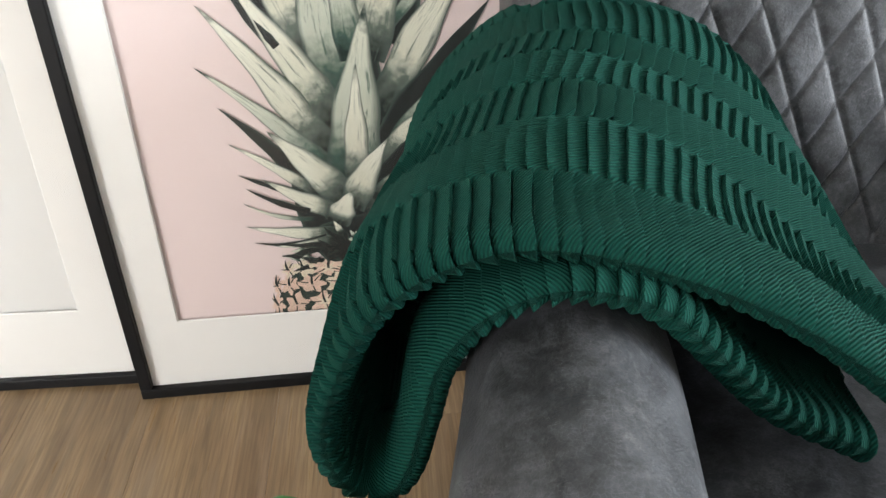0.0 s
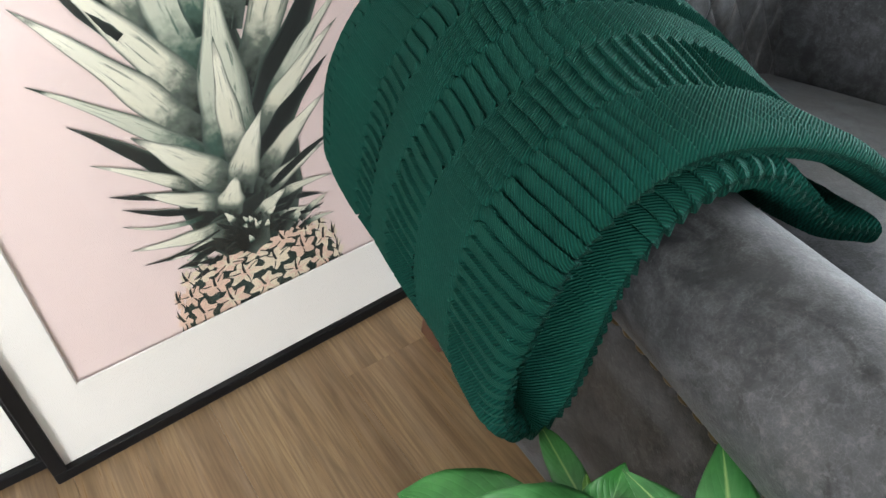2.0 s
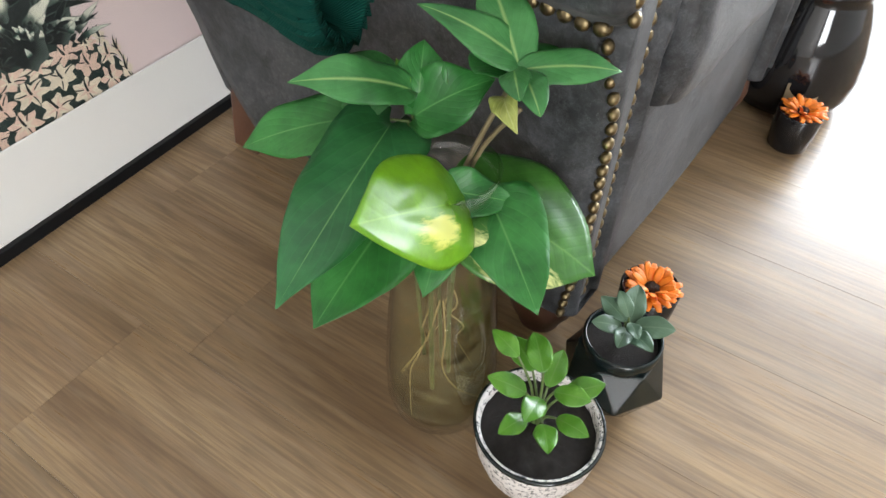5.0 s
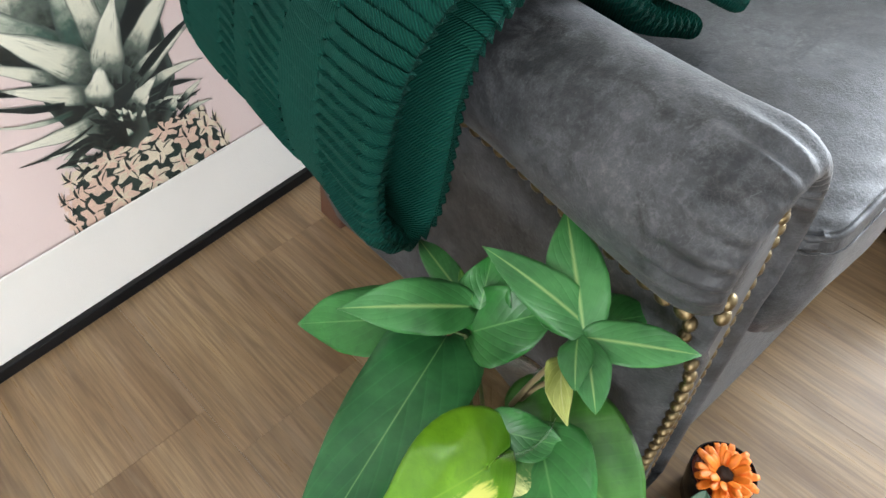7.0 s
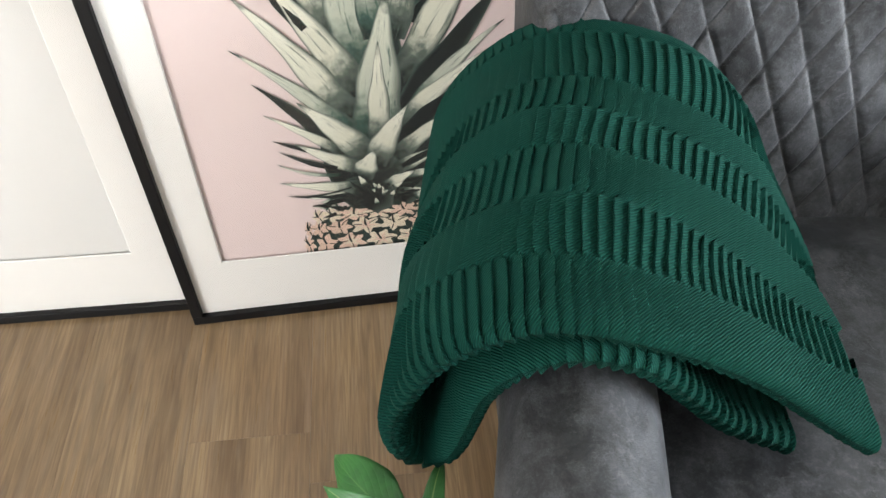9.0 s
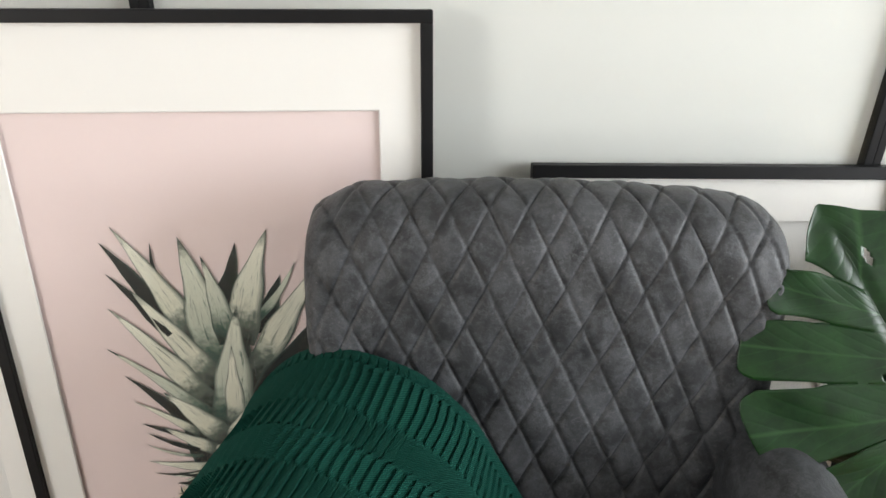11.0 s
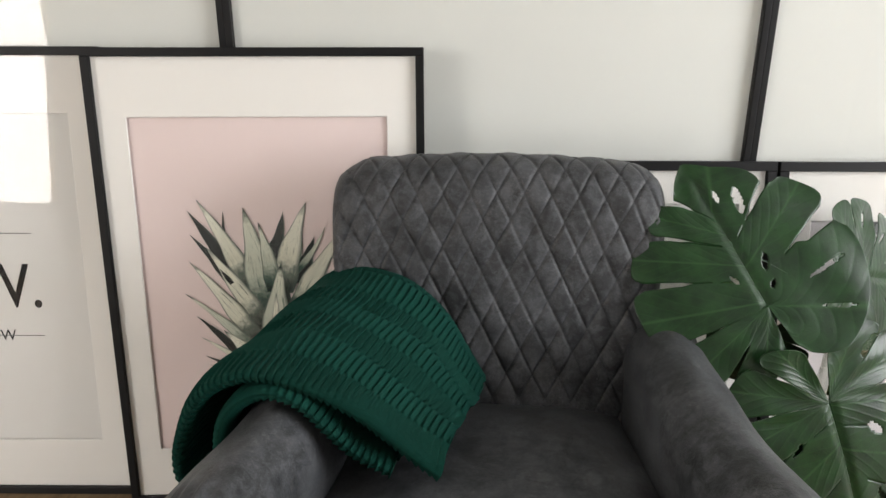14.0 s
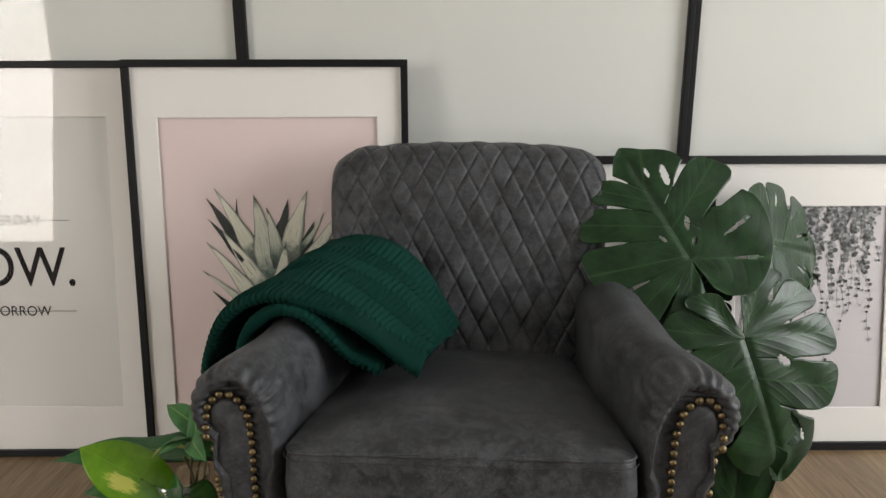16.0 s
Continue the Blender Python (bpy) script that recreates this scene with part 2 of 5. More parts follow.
def print_leaf_material(name, stops, streak):
    """Printed leaf: uv.x across, uv.y from base to tip."""
    m, nt, p = shader(name)
    tc = nt.nodes.new("ShaderNodeTexCoord")
    sep = node(nt, "ShaderNodeSeparateXYZ", [("Vector", tc.outputs["UV"])])
    v = coords(nt)
    shift = node(nt, "ShaderNodeVectorMath", [(0, node(nt, "ShaderNodeMapping", [("Vector", tc.outputs["UV"])], Scale=(9.0, 1.5, 0)).outputs[0]), (1, node(nt, "ShaderNodeMapping", [("Vector", v)], Scale=(7, 7, 7)).outputs[0])])
    shift.operation = "ADD"
    lines = noise_tex(nt, shift.outputs[0], 1.5, 6, 0.72, 0.5)
    blot = noise_tex(nt, v, 70, 4, 0.65)
    f = node(nt, "ShaderNodeMath", [(0, blot)])
    f.operation = "MULTIPLY_ADD"
    f.inputs[1].default_value, f.inputs[2].default_value = 0.30, -0.15
    f2 = node(nt, "ShaderNodeMath", [(0, f.outputs[0]), (1, sep.outputs[1])])
    f2.operation = "ADD"
    base = ramp(nt, f2.outputs[0], stops)
    base = mix(nt, ramp(nt, lines, [(0.56, 0.0), (0.64, 0.85)]), base, streak)
    base = mix(nt, band(nt, sep.outputs[0], 0.22, 0.02), base, (0.075, 0.10, 0.085))
    base = mix(nt, band(nt, sep.outputs[0], 0.90, 1.0), base, (0.05, 0.075, 0.065))
    nt.links.new(base, p.inputs["Base Color"])
    p.inputs["Roughness"].default_value = 0.7
    return m


LEATHER = leather_material()
KNIT = knit_material()
OAK = floor_material()
BLACK_WOOD = plain("black_lacquer", (0.0055, 0.0055, 0.006), 0.5, 0, 0.3, 30, 0.08, 0.22)
MAT_BOARD = plain("mat_board", (0.80, 0.775, 0.745), 0.85, 0, 0.02, 3, 0.05)
MAT_CORE = plain("mat_bevel", (0.86, 0.85, 0.83), 0.8, 0, 0.02)
PAPER_PINK = plain("pink_paper", (0.760, 0.622, 0.605), 0.75, 0, 0.03, 4, 0.04)
PAPER_GREY = plain("grey_paper", (0.70, 0.685, 0.665), 0.75, 0, 0.02, 4, 0.04)
PAPER_LILAC = plain("lilac_paper", (0.60, 0.565, 0.575), 0.75, 0, 0.04, 5, 0.04)
BLANK_PAPER = plain("blank_board", (0.66, 0.665, 0.635), 0.75, 0, 0.02, 2, 0.03)
INK = plain("black_ink", (0.010, 0.009, 0.010), 0.8, 0, 0.1, 12, 0, 0.1)
PEARL_DARK = plain("pearl_dark", (0.045, 0.047, 0.048), 0.7, 0, 0.5, 60, 0)
PEARL_MID = plain("pearl_mid", (0.16, 0.165, 0.165), 0.7, 0, 0.5, 60, 0)
PEARL_LIGHT = plain("pearl_light", (0.34, 0.34, 0.345), 0.7, 0, 0.4, 60, 0)
WALL_PAINT = plain("white_wall_paint", (0.63, 0.62, 0.60), 0.9, 0, 0.03, 3, 0.15)
CEILING_PAINT = plain("ceiling_paint", (0.66, 0.66, 0.65), 0.95, 0, 0.02, 3, 0.1)
BRASS = plain("antique_brass", (0.175, 0.135, 0.072), 0.42, 1.0, 0.45, 90, 0.2)
WALNUT = plain("foot_wood", (0.085, 0.038, 0.022), 0.45, 0, 0.35, 25, 0.1)
BLACK_GLAZE = plain("black_glaze", (0.004, 0.009, 0.009), 0.14, 0, 0.2, 20, 0.0)
DARK_GLASS = plain("smoked_glass", (0.010, 0.010, 0.011), 0.06, 0, 0.2, 20, 0.0)
AMBER = plain("amber_wax", (0.14, 0.022, 0.008), 0.25, 0, 0.3, 60, 0.1)
SOIL = plain("potting_soil", (0.016, 0.012, 0.010), 0.95, 0, 0.6, 220, 1.0)
ORANGE = plain("orange_petal", (0.80, 0.205, 0.008), 0.55, 0, 0.25, 120, 0.15)
FLOWER_EYE = plain("flower_eye", (0.045, 0.022, 0.012), 0.9, 0, 0.6, 400, 1.0)
STEM = plain("stem_green", (0.085, 0.125, 0.035), 0.5, 0, 0.3, 40, 0.1)
BROWN_STEM = plain("brown_stalk", (0.15, 0.12, 0.06), 0.5, 0, 0.3, 40, 0.1)
ROOT = plain("pale_root", (0.42, 0.34, 0.16), 0.6, 0, 0.2, 40, 0.1)
KRAFT = plain("kraft_tag", (0.33, 0.245, 0.15), 0.8, 0, 0.15, 60, 0.1)
ROOM_GLASS = glass_material("window_glass")
FRAME_GLASS = glass_material("picture_glass", (0.985, 0.99, 0.985), 0.0, 0.6)
VASE_GLASS = glass_material("clear_glass", (0.95, 0.96, 0.94), 0.0, 2.2)
WATER = cloudy_water("vase_water")
SYNGONIUM = leaf_material("syngonium_leaf", (0.024, 0.118, 0.026), (0.050, 0.182, 0.048), (0.24, 0.36, 0.12), 0.05, 7, 0.42, relief=0.15)
DEEP_LEAF = leaf_material("deep_green_leaf", (0.015, 0.100, 0.016), (0.034, 0.165, 0.030), (0.095, 0.24, 0.065), 0.020, 8, 0.42, relief=0.20)
BIG_LEAF = leaf_material("arrow_leaf", (0.020, 0.115, 0.030), (0.040, 0.170, 0.048), (0.20, 0.36, 0.13), 0.012, 7, 0.42, relief=0.22)
LIME_LEAF = leaf_material("lime_leaf", (0.085, 0.220, 0.006), (0.135, 0.300, 0.010), (0.17, 0.33, 0.02), 0.012, 7, 0.30, (0.52, 0.54, 0.11), (0.31, 0.22, 0.13, 0.24), 0.06)
VARIEGATED = leaf_material("variegated_leaf", (0.024, 0.100, 0.012), (0.052, 0.165, 0.022), (0.085, 0.21, 0.04), 0.014, 9, 0.32, (0.58, 0.60, 0.24), (0.80, 0.45, 0.15, 0.40), 0.12)
YELLOW_LEAF = leaf_material("yellow_leaf", (0.30, 0.35, 0.075), (0.40, 0.43, 0.14), (0.40, 0.43, 0.2), 0.03, 5, 0.4)
SPROUT = leaf_material("sprout_leaf", (0.052, 0.165, 0.012), (0.094, 0.235, 0.022), (0.115, 0.22, 0.055), 0.04, 7, 0.30, relief=0.10)
GREY_LEAF = leaf_material("grey_green_leaf", (0.055, 0.105, 0.060), (0.083, 0.143, 0.085), (0.13, 0.19, 0.12), 0.04, 6, 0.38, relief=0.10)
MONSTERA = leaf_material("monstera_leaf", (0.0042, 0.023, 0.0055), (0.0105, 0.045, 0.0105), (0.024, 0.072, 0.022), 0.035, 5, 0.33)
MONSTERA.node_tree.nodes["Principled BSDF"].inputs["Specular IOR Level"].default_value = 0.34
P_LIGHT = print_leaf_material("print_leaf_light", [(0.04, (0.010, 0.015, 0.013)), (0.20, (0.12, 0.15, 0.125)), (0.34, (0.66, 0.655, 0.54)), (0.84, (0.80, 0.785, 0.67)), (0.99, (0.06, 0.085, 0.07))], (0.085, 0.12, 0.10))
P_GREEN = print_leaf_material("print_leaf_green", [(0.04, (0.006, 0.020, 0.016)), (0.20, (0.055, 0.105, 0.082)), (0.40, (0.50, 0.53, 0.44)), (0.84, (0.68, 0.69, 0.58)), (0.98, (0.02, 0.04, 0.033))], (0.035, 0.090, 0.070))
P_DARK = print_leaf_material("print_leaf_dark", [(0.0, (0.006, 0.008, 0.008)), (0.9, (0.020, 0.026, 0.024))], (0.006, 0.007, 0.007))
P_SCALE = plain("print_scale", (0.72, 0.625, 0.485), 0.75, 0, 0.22, 90, 0)
P_SCALE_PINK = plain("print_scale_pink", (0.70, 0.505, 0.405), 0.75, 0, 0.25, 110, 0)
P_OUTLINE = plain("print_outline", (0.022, 0.040, 0.034), 0.75, 0, 0.4, 90, 0)


def speckled():
    m, nt, p = shader("speckled_ceramic")
    v = coords(nt)
    n = noise_tex(nt, v, 210, 3, 0.7)
    nt.links.new(ramp(nt, n, [(0.53, (0.66, 0.63, 0.60)), (0.60, (0.03, 0.03, 0.03))]), p.inputs["Base Color"])
    p.inputs["Roughness"].default_value = 0.35
    return m


SPECKLED = speckled()


# ---------------- mesh helpers ----------------
def thing(name, label, category, place=None, group=""):
    ob = new(name)
    ob.empty_display_size = 0.05
    if place is not None:
        ob.matrix_world = place
    return tagged(ob, label, category, group)


def finish(me, material, smooth):
    for mat in (material if isinstance(material, (list, tuple)) else [material]):
        me.materials.append(mat)
    if smooth:
        me.polygons.foreach_set("use_smooth", [True] * len(me.polygons))
    me.update()
    return me


def part(name, source, material, parent, label="", smooth=True, local=None):
    """Links a bmesh or a mesh as one object under a thing or a part."""
    if isinstance(source, bmesh.types.BMesh):
        me = bpy.data.meshes.new(name)
        bmesh.ops.recalc_face_normals(source, faces=source.faces)
        source.to_mesh(me)
        source.free()
        finish(me, material, smooth)
    else:
        me = source
        if not me.materials:
            finish(me, material, smooth)
    ob = new(name, me)
    if parent is not None:
        ob.parent = parent
    if local is not None:
        ob.matrix_basis = local
    if label:
        ob["label"] = label
    return ob


def structure(name, source, material, label, smooth=False, place=None):
    ob = part(name, source, material, None, "", smooth, place)
    return tagged(ob, label, name.split("_")[0], "", "structure")


def box(bm, lo, hi, bevel=0.0, seg=2):
    lo, hi = Vector(lo), Vector(hi)
    r = bmesh.ops.create_cube(bm, size=1.0, matrix=Matrix.LocRotScale((lo + hi) / 2, None, hi - lo))
    if bevel:
        edges = list({e for v in r["verts"] for e in v.link_edges})
        bmesh.ops.bevel(bm, geom=edges, offset=bevel, segments=seg, profile=0.5, affect="EDGES")
    return bm


def box_mesh(lo, hi, bevel=0.0, seg=2):
    return box(bmesh.new(), lo, hi, bevel, seg)


def lathe(profile, n=40, closed=False):
    bm = bmesh.new()
    rings = []
    for r, z in profile:
        if r < 1e-6:
            rings.append([bm.verts.new((0, 0, z))])
        else:
            rings.append([bm.verts.new((r * math.cos(2 * math.pi * i / n), r * math.sin(2 * math.pi * i / n), z)) for i in range(n)])
    pairs = list(zip(rings, rings[1:])) + ([(rings[-1], rings[0])] if closed else [])
    for a, b in pairs:
        for i in range(n):
            j = (i + 1) % n
            if len(a) == 1 and len(b) == 1:
                continue
            if len(a) == 1:
                bm.faces.new((a[0], b[j], b[i]))
            elif len(b) == 1:
                bm.faces.new((a[i], a[j], b[0]))
            else:
                bm.faces.new((a[i], a[j], b[j], b[i]))
    return bm


def tube(points, radius, n=8, taper=1.0):
    """A round stalk along a smooth line through the points."""
    pts = [Vector(p) for p in points]
    line = []
    for i in range(len(pts) - 1):
        p0, p1, p2, p3 = pts[max(i - 1, 0)], pts[i], pts[i + 1], pts[min(i + 2, len(pts) - 1)]
        for k in range(6):
            t = k / 6
            line.append(0.5 * ((2 * p1) + (p2 - p0) * t + (2 * p0 - 5 * p1 + 4 * p2 - p3) * t * t + (3 * p1 - p0 - 3 * p2 + p3) * t ** 3))
    line.append(pts[-1])
    bm = bmesh.new()
    prev = None
    for i, p in enumerate(line):
        d = (line[min(i + 1, len(line) - 1)] - line[max(i - 1, 0)]).normalized()
        q = d.to_track_quat("Z", "Y")
        r = radius * (1 + (taper - 1) * i / (len(line) - 1))
        ring = [bm.verts.new(p + q @ Vector((r * math.cos(2 * math.pi * k / n), r * math.sin(2 * math.pi * k / n), 0))) for k in range(n)]
        if prev:
            for k in range(n):
                bm.faces.new((prev[k], prev[(k + 1) % n], ring[(k + 1) % n], ring[k]))
        else:
            bm.faces.new(ring[::-1])
        prev = ring
    bm.faces.new(prev)
    return bm


def grid_mesh(name, pts, uvs=None, thick=0.0, wrap_u=False, wrap_v=False, keep=None):
    """A mesh from an array of points [rows, columns, 3]; with a thickness it becomes a closed sheet. keep: which cells stay."""
    pts = np.asarray(pts, float)
    r, c = pts.shape[:2]
    ii, jj = np.meshgrid(np.arange(r if wrap_u else r - 1), np.arange(c if wrap_v else c - 1), indexing="ij")
    i2, j2 = (ii + 1) % r, (jj + 1) % c
    quads = np.stack([ii * c + jj, ii * c + j2, i2 * c + j2, i2 * c + jj], -1)
    if keep is not None:
        quads = quads[np.asarray(keep, bool)]
    quads = quads.reshape(-1, 4)
    verts = pts.reshape(-1, 3)
    if thick:
        du, dv = np.gradient(pts, axis=0), np.gradient(pts, axis=1)
        nr = np.cross(dv, du)
        nr /= np.maximum(np.linalg.norm(nr, axis=2, keepdims=True), 1e-9)
        low = (pts - nr * thick).reshape(-1, 3)
        n0 = len(verts)
        edges = {}
        for q in quads.tolist():
            for a, b in zip(q, q[1:] + q[:1]):
                if (b, a) in edges:
                    del edges[(b, a)]
                else:
                    edges[(a, b)] = 1
        side = [[b, a, a + n0, b + n0] for a, b in edges]
        verts = np.concatenate([verts, low])
        faces = quads.tolist() + (quads[:, ::-1] + n0).tolist() + side
    else:
        faces = quads.tolist()
    me = bpy.data.meshes.new(name)
    me.from_pydata(verts.tolist(), [], faces)
    if uvs is not None:
        uv = np.asarray(uvs, float).reshape(-1, 2)
        if thick:
            uv = np.concatenate([uv, uv])
        layer = me.uv_layers.new(name="UVMap")
        idx = np.empty(len(me.loops), int)
        me.loops.foreach_get("vertex_index", idx)
        layer.data.foreach_set("uv", uv[idx].ravel())
    return me


def smoothstep(a, b, x):
    t = np.clip((np.asarray(x, float) - a) / (b - a), 0, 1)
    return t * t * (3 - 2 * t)


def axes(base, tip, normal):
    """A pose at base whose y runs to tip and whose z leans to normal."""
    y = (Vector(tip) - Vector(base)).normalized()
    x = y.cross(Vector(normal)).normalized()
    z = x.cross(y)
    m = Matrix((x, y, z)).transposed().to_4x4()
    m.translation = base
    return m


def blade(name, base, tip, wide, normal, kind="lance", fold=0.15, droop=0.12, ripple=0.04, seed=0, n=22, m=13, thick=0.0007):
    """One leaf blade from its stalk to its tip, as a mesh in world axes."""
    length = (Vector(tip) - Vector(base)).length
    if kind == "heart":
        rho = np.linspace(0.015, 1, 16)[:, None]
        th = np.linspace(-3.10, 3.10, 61)[None, :]
        ph = np.random.RandomState(seed).rand(3) * 6.28
        R = np.interp(np.abs(th), [0, 0.12, 0.30, 0.6, 0.95, 1.35, 1.8, 2.3, 2.7, 2.95, 3.10], [1.0, 0.92, 0.85, 0.77, 0.69, 0.61, 0.54, 0.50, 0.46, 0.40, 0.34]) * length
        R = R * (1 + ripple * 0.35 * np.sin(7 * th + ph[0]))
        x, y = np.sin(th) * rho * R * wide / length, np.cos(th) * rho * R
        q = np.abs(x) / wide * 2
        z = fold * wide * 0.5 * q ** 1.2 - droop * length * np.clip(y / length, 0, 1) ** 2 * 0.9 - 0.16 * wide * np.clip(-y / length * 2, 0, 1) - 0.10 * wide * q ** 2.5
        z = z + ripple * wide * rho ** 2 * np.sin(5 * th + ph[1]) + 0.25 * ripple * wide * np.sin(11 * y / length + 9 * q)
        p = np.stack([x, y, z], -1)
        mt = np.array(axes(base, tip, normal))
        p = p @ mt[:3, :3].T + mt[:3, 3]
        return grid_mesh(name, p, np.stack([0.5 + 0.5 * x / (0.62 * wide), y / length], -1), thick)
    u = np.linspace(0, 1, n)[:, None]
    w = np.linspace(-1, 1, m)[None, :]
    if kind == "spear":
        half, back = np.interp(u, [0, 0.04, 0.12, 0.25, 0.42, 0.6, 0.78, 0.9, 0.97, 1.0], [0.10, 0.42, 0.76, 0.96, 1.0, 0.86, 0.55, 0.26, 0.08, 0.01]), -0.05 * np.abs(w) ** 2 * (1 - u) ** 3
    elif kind == "arrow":
        half, back = np.interp(u, [0, 0.03, 0.09, 0.2, 0.36, 0.55, 0.74, 0.88, 0.96, 1.0], [0.16, 0.60, 0.88, 1.0, 0.97, 0.82, 0.56, 0.28, 0.09, 0.01]), -0.09 * np.abs(w) ** 2 * (1 - u) ** 3
    elif kind == "oval":
        half, back = np.sin(np.pi * (0.03 + 0.97 * u) ** 0.92) ** 0.8, 0 * w * u
    elif kind == "petal":
        half, back = np.sin(np.pi * (0.06 + 0.86 * u) ** 1.3) ** 0.6, 0 * w * u
    else:
        half, back = np.sin(np.pi * (0.02 + 0.98 * u) ** 0.72) ** 0.95, -0.05 * np.abs(w) ** 2 * (1 - u) ** 3
    rng = np.random.RandomState(seed)
    ph = rng.rand(3) * 6.28
    x = w * half * wide / 2
    y = (u + back) * length + 0 * w
    z = fold * np.abs(w) ** 1.3 * half * wide / 2 + droop * length * (u - u * u) * 2 - droop * length * 0.25 * (w * half) ** 2
    z = z + ripple * wide * np.abs(w) ** 2 * np.sin(9 * u + ph[0] + 1.5 * np.sign(w)) * half
    y = y + ripple * 0.5 * length * np.abs(w) ** 3 * np.sin(13 * u + ph[1]) * half * 0.3
    p = np.stack([x, y, z], -1)
    mt = np.array(axes(base, tip, normal))
    p = p @ mt[:3, :3].T + mt[:3, 3]
    uv = np.stack(np.broadcast_arrays(0.5 + 0.5 * w, u), -1)
    return grid_mesh(name, p, uv, thick)


def place_world(ob):
    """Parts built in world axes keep their place under a thing that stands elsewhere."""
    ob.matrix_parent_inverse = ob.parent.matrix_world.inverted() if ob.parent else Matrix()
    return ob


def world_part(name, source, material, parent, label="", smooth=True):
    ob = part(name, source, material, parent, label, smooth)
    bpy.context.view_layer.update()
    top = parent
    return place_world(ob) if top is not None else ob


# ---------------- the room ----------------
X0, X1, Y0, Y1, HIGH = -6.2, 3.4, -4.5, 0.0, 2.7


def wall(name, lo, hi, label, holes=()):
    """A wall from lo to hi, with openings (lo, hi) cut through its length."""
    bm = bmesh.new()
    lo, hi = Vector(lo), Vector(hi)
    ax = 0 if hi.x - lo.x > hi.y - lo.y else 1
    at = lo[ax]
    for a, b, z0, z1 in holes:
        pieces = ((at, a, lo.z, hi.z), (a, b, lo.z, z0), (a, b, z1, hi.z))
        for s, e, p, q in pieces:
            l, h = lo.copy(), hi.copy()
            l[ax], h[ax], l.z, h.z = s, e, p, q
            box(bm, l, h)
        at = b
    l, h = lo.copy(), hi.copy()
    l[ax] = at
    box(bm, l, h)
    bmesh.ops.remove_doubles(bm, verts=bm.verts, dist=0.0001)
    return structure(name, bm, WALL_PAINT, label, False, ROOM)


wall("wall_north", (X0 - 0.15, Y1, 0), (X1 + 0.15, Y1 + 0.15, HIGH), "white painted wall behind the framed pictures")
wall("wall_south", (X0 - 0.15, Y0 - 0.15, 0), (X1 + 0.15, Y0, HIGH), "white painted wall with a wide window", [(-5.7, -3.5, 0.6, 2.3)])
wall("wall_west", (X0 - 0.15, Y0, 0), (X0, Y1, HIGH), "plain white painted side wall")
wall("wall_east", (X1, Y0, 0), (X1 + 0.15, Y1, HIGH), "white painted side wall with a tall window", [(-3.1, -0.7, 0.55, 2.3)])
structure("ceiling", box_mesh((X0 - 0.15, Y0 - 0.15, HIGH), (X1 + 0.15, Y1 + 0.15, HIGH + 0.12)), CEILING_PAINT, "flat white ceiling of the room", False, ROOM)
structure("ground", box_mesh((-60, -60, -0.6), (60, 60, -0.5)), plain("paving", (0.25, 0.25, 0.24), 0.9, 0, 0.2, 2, 0.2), "grey paved ground outside the windows")


def window(name, lo, hi, axis, label):
    """A white window with a middle post, in the opening from lo to hi."""
    ob = tagged(new(name), label, "window", "", "structure")
    ob.matrix_world = ROOM
    a0, a1, z0, z1, at = lo[0], hi[0], lo[1], hi[1], lo[2]
    white = WALL_PAINT

    def bar(s, e, p, q, nm="window_frame", d=0.05, mat=white):
        l, h = ((s, at - d / 2, p), (e, at + d / 2, q)) if axis == 0 else ((at - d / 2, s, p), (at + d / 2, e, q))
        o = part(nm, box_mesh(l, h, 0.004 if nm != "pane" else 0), mat, ob, "", False)
        return o

    mid = (a0 + a1) / 2
    for s, e, p, q in ((a0, a1, z0, z0 + 0.06), (a0, a1, z1 - 0.06, z1), (a0, a0 + 0.06, z0 + 0.06, z1 - 0.06), (a1 - 0.06, a1, z0 + 0.06, z1 - 0.06), (mid - 0.04, mid + 0.04, z0 + 0.06, z1 - 0.06)):
        bar(s, e, p, q)
    for s, e in ((a0 + 0.06, mid - 0.04), (mid + 0.04, a1 - 0.06)):
        bar(s, e, z0 + 0.06, z1 - 0.06, "pane", 0.006, ROOM_GLASS).visible_shadow = False
    return ob


window("window_1", (-5.7, 0.6, Y0 - 0.09), (-3.5, 2.3), 0, "white framed window with two clear panes")
window("window_2", (-3.1, 0.55, X1 + 0.09), (-0.7, 2.3), 1, "tall white framed window with two clear panes")


